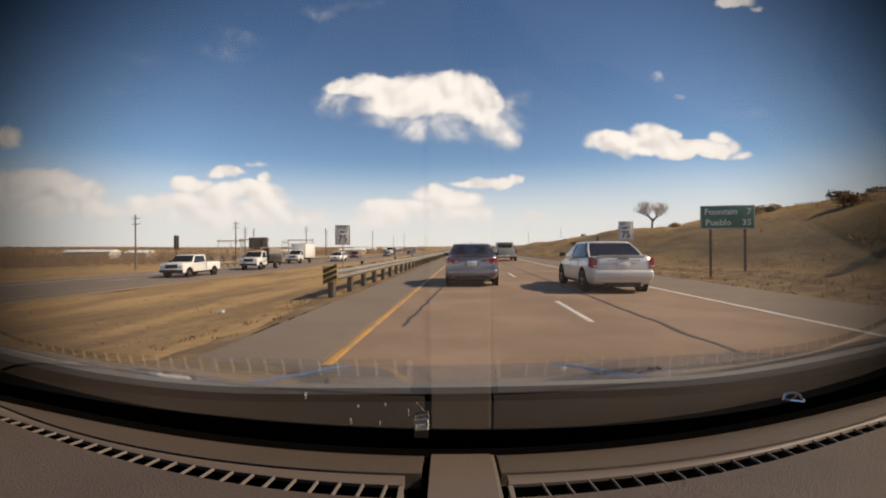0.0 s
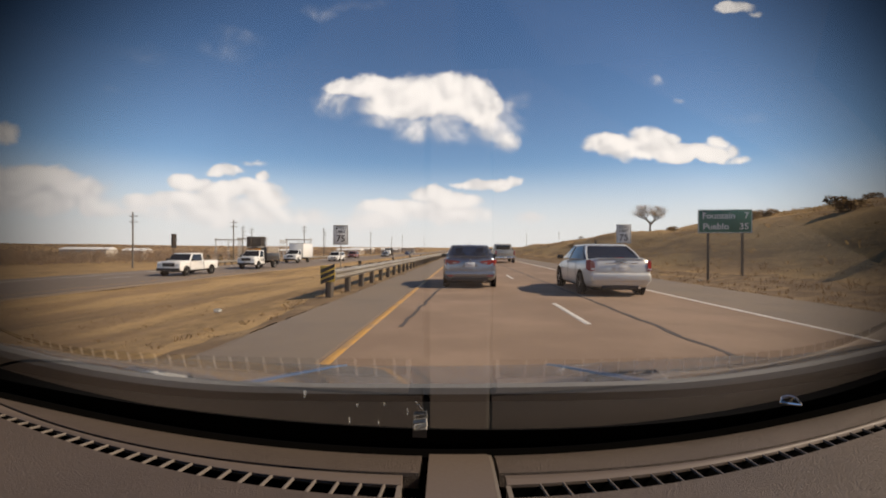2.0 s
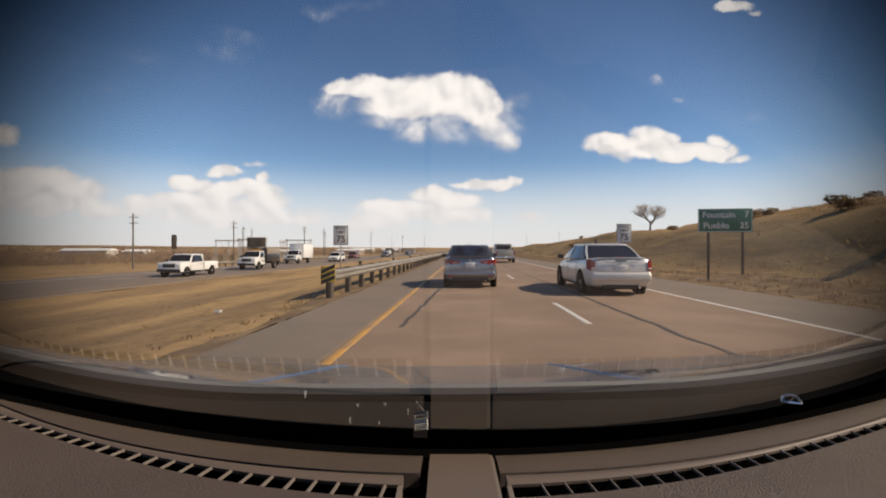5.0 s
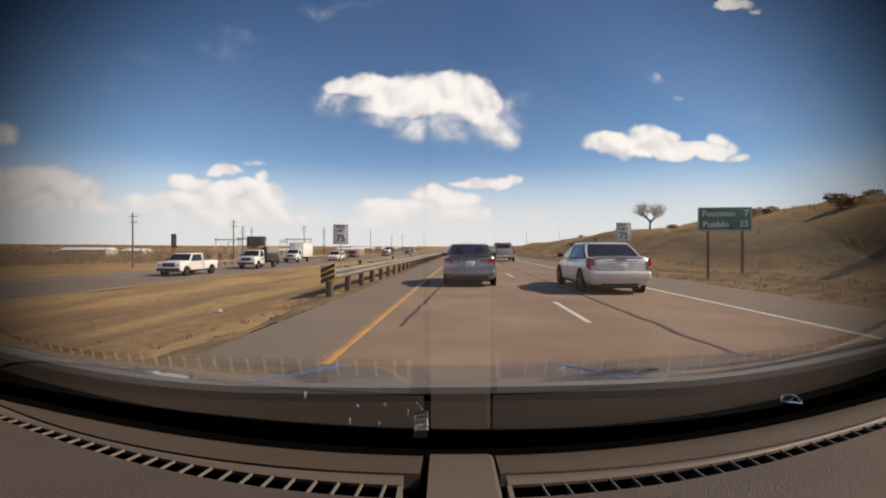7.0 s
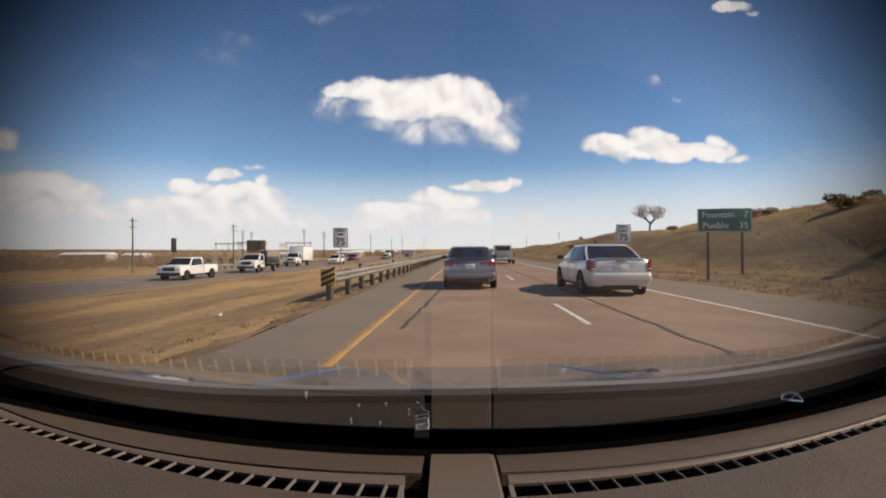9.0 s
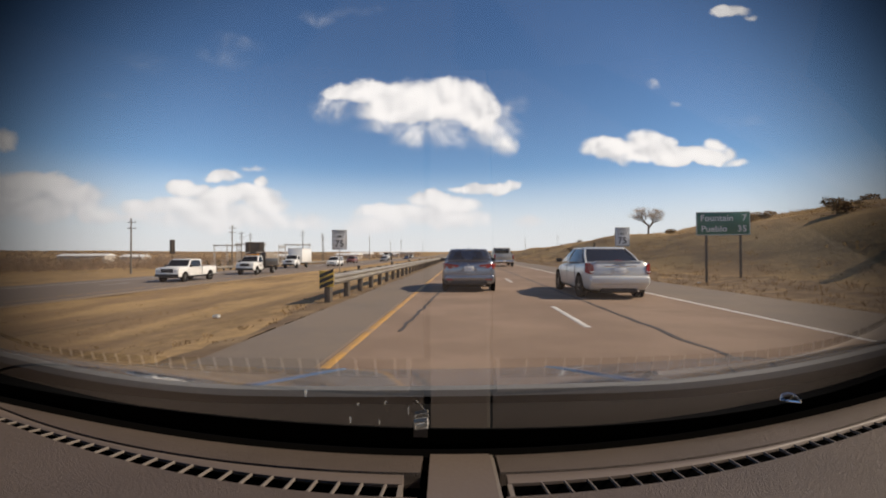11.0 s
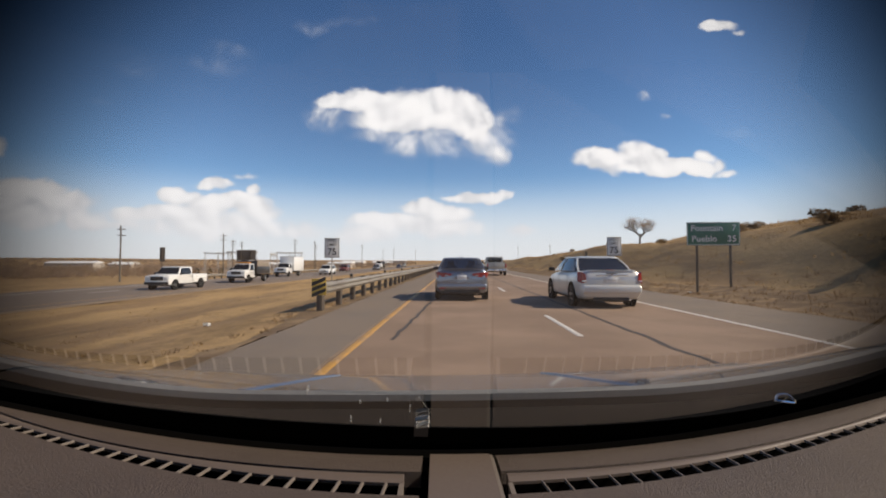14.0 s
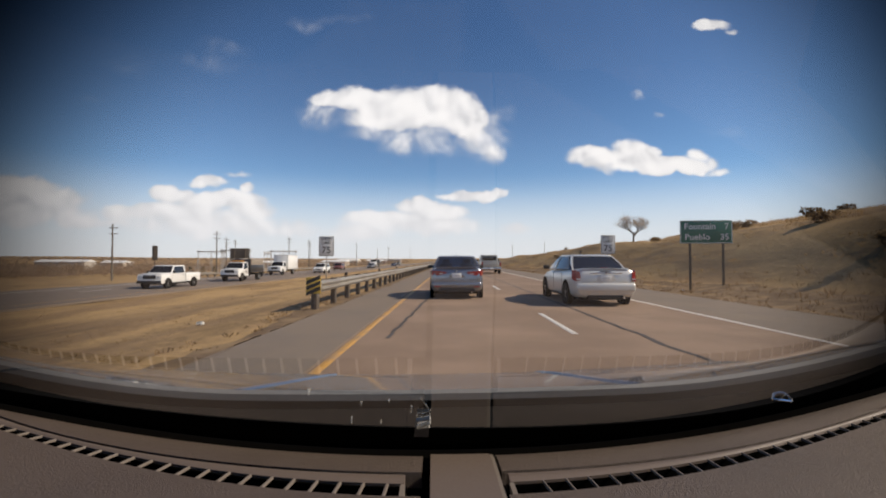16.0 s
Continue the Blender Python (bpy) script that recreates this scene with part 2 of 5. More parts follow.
STEEL = paint("galvanised_steel", (0.42, 0.38, 0.32), 0.5, metal=0.55, grain=9, vary=0.3, bump=0.002, patch=0.8, other=(0.33, 0.29, 0.24))
POST = paint("weathered_post", (0.085, 0.066, 0.05), 0.85, grain=25, vary=0.4, bump=0.004, patch=3)


# ---- building helpers ----
def thing(name, at=(0, 0, 0), turn=0.0, label="", category="", group="", kind=""):
    ob = new(name)
    ob.empty_display_size = 0.2
    ob.matrix_basis = pose(*at, 0, 0, turn)
    return tagged(ob, label, category, group, kind)


def part(name, bm, material, parent=None, label="", smooth=True, bend=35.0):
    data = bpy.data.meshes.new(name)
    bmesh.ops.recalc_face_normals(bm, faces=bm.faces[:])
    if smooth:
        for face in bm.faces:
            face.smooth = True
        for edge in bm.edges:
            if len(edge.link_faces) == 2 and edge.calc_face_angle(0.0) > radians(bend):
                edge.smooth = False
    bm.to_mesh(data)
    bm.free()
    data.materials.append(material)
    ob = new(name, data)
    if parent:
        ob.parent = parent
    return tagged(ob, label)


def block(size, at=(0, 0, 0), bevel=0.0, bm=None, turn=(0, 0, 0), steps=2):
    bm = bm or bmesh.new()
    made = bmesh.ops.create_cube(bm, size=1.0, matrix=pose(*at, *turn) @ Matrix.Diagonal((*size, 1)))
    if bevel:
        edges = {e for v in made["verts"] for e in v.link_edges}
        bmesh.ops.bevel(bm, geom=list(edges), offset=bevel, segments=steps, affect="EDGES", profile=0.5)
    return bm


def rod(a, b, r, r2=None, sides=10, bm=None):
    bm = bm or bmesh.new()
    a, b = Vector(a), Vector(b)
    m = Matrix.Translation((a + b) / 2) @ (b - a).to_track_quat("Z", "Y").to_matrix().to_4x4()
    bmesh.ops.create_cone(bm, cap_ends=True, segments=sides, radius1=r, radius2=r if r2 is None else r2, depth=(b - a).length, matrix=m)
    return bm


def loft(rings, bm=None, caps=True, closed=True):
    """A skin through rings of points, all of one length."""
    bm = bm or bmesh.new()
    rows = [[bm.verts.new(p) for p in ring] for ring in rings]
    n = len(rows[0])
    for a, b in zip(rows, rows[1:]):
        for i in range(n if closed else n - 1):
            bm.faces.new((a[i], a[(i + 1) % n], b[(i + 1) % n], b[i]))
    if caps and closed:
        bm.faces.new(rows[0])
        bm.faces.new(rows[-1])
    return bm


def sheet(us, vs, place, bm=None):
    """A grid: place(u, v) gives each point."""
    return loft([[place(u, v) for v in vs] for u in us], bm, closed=False)


def curve_between(points, x):
    """Smooth reading of a short table of (x, value)."""
    if x <= points[0][0]:
        return points[0][1]
    for (x0, a), (x1, b) in zip(points, points[1:]):
        if x <= x1:
            s = (x - x0) / (x1 - x0)
            return a + (b - a) * s * s * (3 - 2 * s)
    return points[-1][1]


def steps(a, b, n):
    return [a + (b - a) * i / n for i in range(n + 1)]


# ---- land ----
# across the road: x of the parts of the carriageways
LEFT_EDGE, YELLOW_X, LANE_X, WHITE_X, RIGHT_EDGE = -3.25, -1.55, 2.15, 5.9, 8.8
OTHER = (-33.0, -20.5)           # the other carriageway
OTHER_Z = -1.0
HILL = [(-60, 5.8), (0, 5.6), (32, 4.8), (63, 4.2), (120, 3.4), (190, 2.4), (320, 1.2), (600, 0.3)]
ACROSS = [(8.8, -0.12), (10.0, -0.09), (11.2, 0.02), (20.0, 0.76), (26, 0.93), (34, 1.02), (60, 1.12), (140, 0.9), (400, 0.3)]
LEFT_SIDE = [(-2000, 3.0), (-600, -3.0), (-160, -4.6), (-64, -2.6), (-39, -1.25), (-33.5, -1.1), (-20.0, -1.1), (-15.0, -1.15), (-8.0, -0.55), (-4.0, -0.1), (-3.2, -0.08), (0, -0.08)]


def land(x, y):
    """Height of the ground."""
    if x >= 8.8:
        share, height = curve_between(ACROSS, x), curve_between(HILL, y)
        rough = noise.fractal((x * 0.09, y * 0.05, 3.1), 1.0, 2.1, 5) * min(1.0, (x - 8.8) / 9.0) * 0.75
        gully = -0.5 * max(0.0, noise.noise((x * 0.05, y * 0.11, 9.0))) * min(1.0, (x - 8.8) / 8.0)
        z = share * height if share > 0 else share
        z += (rough + gully) * min(1.0, height / 3.0)
    elif x > LEFT_EDGE:
        z = -0.09
    else:
        z = curve_between(LEFT_SIDE, x)
        out = min(1.0, max(0.0, (LEFT_EDGE - x) / 2.0)) * (0.0 if OTHER[0] - 0.3 < x < OTHER[1] + 0.3 else 1.0)
        z += 0.13 * noise.fractal((x * 0.22, y * 0.1, 1.0), 1.0, 2.0, 4) * out
    far = max(0.0, math.hypot(x, y) - 500.0)
    z += min(17.0, far * 0.0068) + min(1.0, far / 600.0) * 5.0 * noise.noise((x * 0.0016, y * 0.0016, 5.0))
    return z


def spaced(stops):
    """Rising values: (from, step) pairs with an end."""
    values = []
    for (a, step), (b, _) in zip(stops, stops[1:]):
        n = max(1, round((b - a) / step))
        values += [a + (b - a) * i / n for i in range(n)]
    return values + [stops[-1][0]]


GROUND_X = spaced([(-3800, 240), (-600, 60), (-150, 9), (-60, 3), (-36, 1.0), (-3.25, 4.0), (8.8, 0.55), (34, 2.0), (80, 10), (300, 70), (900, 250), (3800, 0)])
GROUND_Y = spaced([(-70, 6), (-4, 0.8), (60, 2.0), (140, 6), (320, 25), (900, 90), (4300, 0)])
ground = part("ground", sheet(GROUND_X, GROUND_Y, lambda x, y: (x, y, land(x, y))), DRY)
tagged(ground, "dry tan prairie with a grassy cut slope and a shallow median", "ground", kind="structure")

ROAD_Y = spaced([(-60, 10), (100, 40), (700, 200), (2200, 0)])


def crest(y):
    """The road rises with the far land."""
    return max(0.0, y - 500.0) * 0.0068 if y > 500 else 0.0


def strip(name, x0, x1, z, material, label, thick=0.06, parent=None, ys=None):
    ys = ys or ROAD_Y
    rings = [[(x0, y, z + crest(y) - thick), (x0 + 0.01, y, z + crest(y)), (x1 - 0.01, y, z + crest(y)), (x1, y, z + crest(y) - thick)] for y in ys]
    return part(name, loft(rings), material, parent, label)


road = strip("road", YELLOW_X - 0.12, WHITE_X + 0.12, 0.0, ASPHALT, "", 0.09)
tagged(road, "reddish brown asphalt highway with two marked lanes", "road", kind="structure")
tagged(strip("shoulder", LEFT_EDGE, YELLOW_X - 0.123, -0.006, SHOULDER, "", 0.09), "narrow grey asphalt shoulder beside the median", "road shoulder", kind="structure")
tagged(strip("shoulder", WHITE_X + 0.123, RIGHT_EDGE, -0.006, SHOULDER, "", 0.09), "wide grey asphalt shoulder below the slope", "road shoulder", kind="structure")
far_road = tagged(strip("opposite_road", OTHER[0], OTHER[1], OTHER_Z, FAR_ROAD, "", 0.12), "pale asphalt carriageway for oncoming traffic", "road", kind="structure")
LONG = spaced([(-20, 10), (100, 40), (700, 200), (2000, 0)])
strip("edge_line", YELLOW_X - 0.06, YELLOW_X + 0.06, 0.006, YELLOW, "worn yellow edge line", 0.005, road, LONG)
strip("edge_line", WHITE_X - 0.065, WHITE_X + 0.065, 0.006, WHITE_LINE, "solid white edge line", 0.005, road, LONG)
strip("edge_line", OTHER[0] + 2.4, OTHER[0] + 2.55, OTHER_Z + 0.006, WHITE_LINE, "solid white edge line", 0.005, far_road, LONG)
strip("edge_line", OTHER[1] - 1.44, OTHER[1] - 1.37, OTHER_Z + 0.006, YELLOW, "yellow edge line", 0.005, far_road, LONG)
for k in range(-1, 24):
    y = 7.9 + 12.2 * k
    strip("lane_dash", LANE_X - 0.06, LANE_X + 0.06, 0.006, WHITE_LINE, "", 0.005, road, [y, y + 3.05])
    strip("lane_dash", OTHER[0] + 6.05, OTHER[0] + 6.17, OTHER_Z + 0.006, WHITE_LINE, "", 0.005, far_road, [y, y + 3.05])

# loose soil along the pavement's edges
SOIL = paint("gravelly_soil", (0.17, 0.115, 0.07), 0.95, grain=14, vary=0.6, bump=0.03, patch=1.2, other=(0.24, 0.165, 0.095), sheen=0.1)


def fringe(edge, way, reach, seed):
    """An uneven strip of soil that laps over the pavement's edge."""
    def spot(y, f):
        inner = edge - way * (0.05 + 0.16 * noise.noise((y * 0.7, seed, 0)) + 0.08 * noise.noise((y * 3.1, seed, 5)))
        outer = edge + way * (reach + 0.4 * noise.noise((y * 0.33, seed, 9)) + 0.2 * noise.noise((y * 1.9, seed, 3)))
        x = inner + (outer - inner) * f
        over = 0.002 + 0.03 * math.sin(math.pi * min(1.0, f * 1.02 + 0.02))
        return x, y, max(land(x, y), -0.004 if (x - edge) * way < 0.05 else -9) + over
    ys = spaced([(1.5, 0.25), (40, 0.7), (110, 3), (300, 0)])
    strip_bm = sheet(ys, steps(0, 1, 5), spot)
    return tagged(part("soil_edge", strip_bm, SOIL), "loose brown gravelly soil along the pavement", "soil", kind="stuff")


fringe(LEFT_EDGE, -1, 0.75, 1.5)
fringe(RIGHT_EDGE, 1, 3.6, 4.5)


# ---- the car that carries the lens ----
def lip(x):
    """The far edge of the dashboard's pad: how far ahead, how high."""
    return 0.4498 + 0.0023 * x + 0.4913 * x ** 2 + 0.0385 * x ** 3 - 0.3085 * x ** 4, EYE - 0.2 + 0.05 * x * x


def vent_line(x):
    """The far edge of the defroster vents."""
    return 0.3834 + 0.0031 * x + 0.6113 * x ** 2 - 0.0043 * x ** 3 - 0.4507 * x ** 4


def vent_near(x):
    return 0.3615 + 0.0015 * x + 0.6765 * x ** 2 - 0.0112 * x ** 3 - 0.5191 * x ** 4


def groove(x):
    """The seam between the vents' rim and the pad."""
    return 0.4017 + 0.0005 * x + 0.4776 * x ** 2 - 0.0133 * x ** 3 - 0.0336 * x ** 4


def dash_top(x, y):
    far, z = lip(x)
    back = far - y
    z += -0.02 * max(0.0, back - 0.16) / 0.1 * max(0.0, back - 0.16) / 0.1
    if y > far - 0.03:
        z -= 0.006 * ((y - far + 0.03) / 0.03) ** 2
    return z


carrier = thing("camera_car", (0, 0, 0), 2.27, label="car carrying the camera, dark blue bonnet and grey-brown dashboard", category="car")
SIDE, SPINE = 0.68, {-1: 0.036, 1: 0.0505}


def dash_panel(name, x0, x1, near, far, material, label="", n=48, m=10, thick=0.03, rise=0.0, crown=0.0):
    """A piece of the dashboard's top between two lines that run across the car."""
    def ring(x):
        a, b = near(x), far(x)
        ys = steps(a, b, m)
        top = [(x, y, dash_top(x, y) + rise + crown * math.sin(math.pi * i / m)) for i, y in enumerate(ys)]
        return top + [(x, b, top[-1][2] - thick), (x, a, top[0][2] - thick)]
    return part(name, loft([ring(x) for x in steps(x0, x1, n)]), material, carrier, label, bend=50)


NEAR_EDGE = lambda x: 0.10
for side in (-1, 1):
    a, b = (-SIDE, -SPINE[-1]) if side < 0 else (SPINE[1], SIDE)
    pad = (-SIDE, -0.0235) if side < 0 else (0.048, SIDE)
    dash_panel("dash_pad", *pad, lambda x: groove(x) + 0.0012, lambda x: lip(x)[0], DASH, "grained grey-brown dashboard pad")
    dash_panel("vent_rim", a + (0.0 if side < 0 else 0.002), b - (0.002 if side < 0 else 0.0), lambda x: vent_line(x) + 0.0005, lambda x: groove(x) - 0.0012, TRIM, "smooth rim along the vent", rise=-0.001, crown=0.0016, m=5)
    dash_panel("dash_pad", *pad, NEAR_EDGE, vent_near, DASH, "grained grey-brown dashboard pad", m=16)
    # vent floor and duct walls are blackened to put in their shade
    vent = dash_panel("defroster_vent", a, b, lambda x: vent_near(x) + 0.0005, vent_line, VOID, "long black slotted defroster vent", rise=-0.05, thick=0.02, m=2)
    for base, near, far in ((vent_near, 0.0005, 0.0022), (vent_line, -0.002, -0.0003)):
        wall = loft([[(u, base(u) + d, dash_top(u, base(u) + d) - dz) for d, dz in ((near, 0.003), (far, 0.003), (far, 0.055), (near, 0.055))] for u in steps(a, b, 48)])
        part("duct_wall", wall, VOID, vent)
    x, end = (-0.053, -0.6) if side < 0 else (0.0825, 0.6)
    inner = [SPINE[side] + 0.001, SPINE[side] + 0.005]
    plate = loft([[(side * u, y, dash_top(u, y) - dz) for y, dz in ((vent_near(u) + 0.001, 0.001), (vent_line(u) - 0.0005, 0.001), (vent_line(u) - 0.0005, 0.02), (vent_near(u) + 0.001, 0.02))] for u in inner])
    part("vent_end", plate, SLAT, vent)
    while abs(x) < abs(end):
        y0, y1 = vent_near(x) + 0.0008, vent_line(x) - 0.0008
        w = 0.0013 if side < 0 else 0.00085
        z = dash_top(x, y0)
        skew = 0.001 + 0.012 * abs(x) if side < 0 else -0.003 * (1 - abs(x))
        slat = loft([[(c - w, y, z - 0.0026), (c - w, y, z - 0.0008), (c - w * 0.5, y, z - 0.0004), (c + w * 0.5, y, z - 0.0004), (c + w, y, z - 0.0008), (c + w, y, z - 0.0026)] for y, c in ((y0, x - skew / 2), (y1, x + skew / 2))])
        part("slat", slat, SLAT, vent, "pale thin slat")
        x += side * 0.0203
# the smooth rib between the vents, with a dark gap on one side
dash_panel("centre_rib", -0.0158, 0.0415, NEAR_EDGE, lambda x: lip(x)[0] - 0.002, TRIM, "smooth central rib of the dashboard", n=12, m=20, rise=0.002)
# pale colour paints in the highlight along the rib's bevel
dash_panel("rib_edge", 0.0418, 0.0448, NEAR_EDGE, lambda x: lip(x)[0] - 0.006, SLAT, "rounded edge of the rib, pale in place of its highlight", n=4, m=20, rise=0.0012)
# recess floors coloured black for the shade inside them
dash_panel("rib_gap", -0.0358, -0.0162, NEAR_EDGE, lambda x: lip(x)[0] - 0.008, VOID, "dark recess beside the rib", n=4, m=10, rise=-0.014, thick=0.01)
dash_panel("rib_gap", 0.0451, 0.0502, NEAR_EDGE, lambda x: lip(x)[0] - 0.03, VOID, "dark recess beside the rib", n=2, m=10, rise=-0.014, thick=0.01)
# black gap in front of the pad, where the windscreen comes down
FOOT = lambda x: (lip(x)[0] + 0.02, lip(x)[1] - 0.006)
gap = loft([[(x, lip(x)[0] + 0.001, lip(x)[1] - 0.008), (x, FOOT(x)[0] + 0.022, FOOT(x)[1] - 0.006), (x, FOOT(x)[0] + 0.022, FOOT(x)[1] - 0.02), (x, lip(x)[0] + 0.001, lip(x)[1] - 0.03)] for x in steps(-SIDE, SIDE, 40)])
# the gap's darkness is given by a black floor
part("windscreen_gap_floor", gap, VOID, carrier, "floor of the gap at the windscreen's foot, blackened for shade")


def screen_point(x, s):
    y, z = FOOT(x)
    rake = radians(36.0 + 34.4 * x * x)
    return x, y - s * math.cos(rake), z + s * math.sin(rake)


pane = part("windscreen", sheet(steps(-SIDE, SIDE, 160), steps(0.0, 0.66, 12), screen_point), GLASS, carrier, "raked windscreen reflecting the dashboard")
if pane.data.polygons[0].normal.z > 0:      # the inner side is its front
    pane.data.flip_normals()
pane.visible_shadow = False
# black ceramic band printed along the foot of the glass
def band_top(x):
    return max(0.03, 0.0712 - 0.0492 * x - 0.2343 * x * x + 0.2187 * x ** 3 + 0.5172 * x ** 4)


band = loft([[Vector(screen_point(x, up)) + Vector((0, -0.5, -0.8)) * d for up, d in ((-0.004, 0.0003), (band_top(x), 0.0003), (band_top(x), 0.0008), (-0.004, 0.0008))] for x in steps(-0.64, 0.64, 60)])
part("ceramic_band", band, VOID, carrier, "black printed band along the foot of the glass").visible_shadow = False


def hood_z(x, y):
    return EYE - 0.260 + 0.035 * x * x + 0.01 * x + 0.20 * max(0.0, abs(x) - 0.35) ** 2 * max(0.0, 1.0 - (y - 0.87) / 0.4) - 0.19 * (y - 0.86) - 0.10 * max(0, y - 1.3) ** 2


COWL_FAR = lambda x: Vector((x, 0.845, EYE - 0.285 + 0.03 * x * x + 0.01 * x + 0.19 * max(0.0, abs(x) - 0.35) ** 2))
COWL_NEAR = lambda x: Vector((x, FOOT(x)[0] + 0.02, FOOT(x)[1] - 0.012))
DROP = Vector((0, 0, -0.05))
part("cowl", loft([[COWL_NEAR(x), COWL_FAR(x), COWL_FAR(x) + DROP, COWL_NEAR(x) + DROP] for x in steps(-SIDE - 0.22, SIDE + 0.22, 80)]), COWL, carrier, "black plastic cowl")
hood = loft([[(x, y, hood_z(x, y)) for y in steps(0.87, 1.5, 16)] + [(x, 1.52, hood_z(x, 1.5) - 0.05), (x, 0.872, hood_z(x, 0.87) - 0.05)] for x in steps(-0.92, 0.92, 60)])
part("bonnet", hood, HOOD, carrier, "glossy dark blue bonnet", bend=60)

# the rest of the cabin, closed round and behind the lens
CABIN = paint("cabin_lining", (0.045, 0.041, 0.038), 0.9, grain=200, vary=0.2, bump=0.001, patch=4)
TOP = screen_point(0, 0.66)
part("roof_lining", loft([[(x, y, z) for x in steps(-0.70, 0.70, 12)] + [(x, y, z + 0.04) for x in steps(0.70, -0.70, 12)] for y, z in ((TOP[1] + 0.02, TOP[2] + 0.012), (-0.5, TOP[2] + 0.09), (-1.6, TOP[2] + 0.08), (-2.2, TOP[2] - 0.05))]), CABIN, carrier)
part("rear_wall", block((1.44, 0.05, 1.3), (0, -2.2, 0.98), 0.01), CABIN, carrier)
for side in (-1, 1):
    # unseen panel, raised to keep outside reflections off the windscreen
    part("side_panel", block((0.05, 2.75, 0.78), (side * 0.72, -0.83, 0.73), 0.012), CABIN, carrier)
    part("rear_quarter", block((0.05, 1.3, 0.70), (side * 0.72, -1.55, 1.25), 0.012), CABIN, carrier)
# unseen tray added high to hide the body shell from the glass's reflections
part("reflection_tray", block((1.38, 2.42, 0.03), (0, -0.98, 0.955), 0.008), CABIN, carrier)
part("dash_front", loft([[(x, 0.10, dash_top(x, 0.10)), (x, 0.10, dash_top(x, 0.10) - 0.03), (x, 0.06, 0.75), (x, 0.35, 0.36), (x, 0.55, 0.36), (x, 0.55, 0.9)] for x in steps(-0.66, 0.66, 8)]), DASH, carrier)

# rear-edge strip and bonnet creases; their pale and blue colours paint in reflected sky
part("bonnet_edge_glint", loft([[(x, y, hood_z(x, 0.87) + dz) for y, dz in ((0.854, -0.012), (0.8545, 0.0), (0.861, 0.006), (0.869, 0.002), (0.869, -0.012))] for x in steps(-0.92, 0.92, 60)]), EDGE_GLINT, carrier, "strip along the bonnet's rear edge, pale for the light it catches")
for side in (-1, 1):
    line = [(side * (0.39 - 0.06 * k / 10), 0.885 + 0.58 * k / 10) for k in range(11)]
    # the blue is painted reflected sky
    part("bonnet_crease", loft([[(x + d, y, hood_z(x + d, y) + dz) for d, dz in ((-0.014, -0.004), (-0.008, 0.003), (0.008, 0.003), (0.014, -0.004))] for x, y in line]), CREASE_SKY, carrier, "raised crease, coloured blue for the sky it reflects")

# small scuffs on the glass
FILM = bpy.data.materials.new("worn_clear_film")
FILM.use_nodes = True
m = Graph(FILM.node_tree)
dull, see, both = m.node("ShaderNodeBsdfTranslucent"), m.node("ShaderNodeBsdfTransparent"), m.node("ShaderNodeMixShader")
dull.inputs["Color"].default_value = (0.42, 0.42, 0.40, 1)
m.link(m.span(m.noise(m.node("ShaderNodeTexCoord").outputs["Object"], 160.0), 0.35, 0.65, 0.04, 0.3), both.inputs[0])
m.link(see.outputs[0], both.inputs[1])
m.link(dull.outputs[0], both.inputs[2])
m.link(both.outputs[0], m.node("ShaderNodeOutputMaterial").inputs["Surface"])
def film_patch(corners, material, name, parent, label, lift=0.0002):
    """A thin patch on the inner face of the windscreen, between spots (across, up the glass)."""
    spots = [Vector(screen_point(x, up)) for x, up in corners]
    inward = Vector((0, -0.5, -0.85)) * lift
    patch = part(name, loft([[p + inward for p in spots], [p + inward * 2.2 for p in spots]]), material, parent, label, smooth=False)
    patch.visible_shadow = False
    return patch


for (x0, u0), (x1, u1), half in (((-0.1068, 0.1658), (-0.1114, 0.1482), 0.0011), ((-0.1117, 0.1624), (-0.1037, 0.1639), 0.0009), ((-0.0703, 0.1403), (-0.0717, 0.1314), 0.0011), ((-0.0478, 0.1472), (-0.0489, 0.1372), 0.0009),
                                 ((-0.0835, 0.1013), (-0.0864, 0.0818), 0.0009), ((-0.0864, 0.083), (-0.0907, 0.081), 0.0009), ((-0.0306, 0.133), (-0.0319, 0.1144), 0.0006), ((-0.0233, 0.1505), (-0.0173, 0.1248), 0.0005), ((-0.0585, 0.0951), (-0.0602, 0.0806), 0.0006)):
    film_patch([(x0 - half, u0), (x0 + half, u0), (x1 + half * 0.7, u1), (x1 - half * 0.7, u1)], FILM, "scuff", carrier, "pale scuff on the glass")


# ---- vehicles ----
SILVER_BLUE = paint("silver_blue_paint", (0.25, 0.27, 0.31), 0.26, metal=0.7, grain=150, vary=0.12, patch=1.2, coat=0.6)
PALE_SILVER = paint("pale_silver_paint", (0.62, 0.61, 0.58), 0.32, metal=0.25, grain=150, vary=0.12, patch=1.2, coat=0.5)
WHITE_PAINT = paint("white_car_paint", (0.75, 0.74, 0.71), 0.35, grain=90, vary=0.12, patch=1.0, coat=0.4)
GREY_PAINT = paint("grey_car_paint", (0.20, 0.20, 0.20), 0.35, metal=0.4, grain=90, vary=0.15, patch=1.0, coat=0.5)
DARK_PAINT = paint("charcoal_car_paint", (0.02, 0.02, 0.022), 0.4, metal=0.1, grain=90, vary=0.2, patch=1.0, coat=0.2)
BLUE_PAINT = paint("navy_car_paint", (0.03, 0.05, 0.12), 0.3, metal=0.3, grain=90, vary=0.2, patch=1.0, coat=0.6)
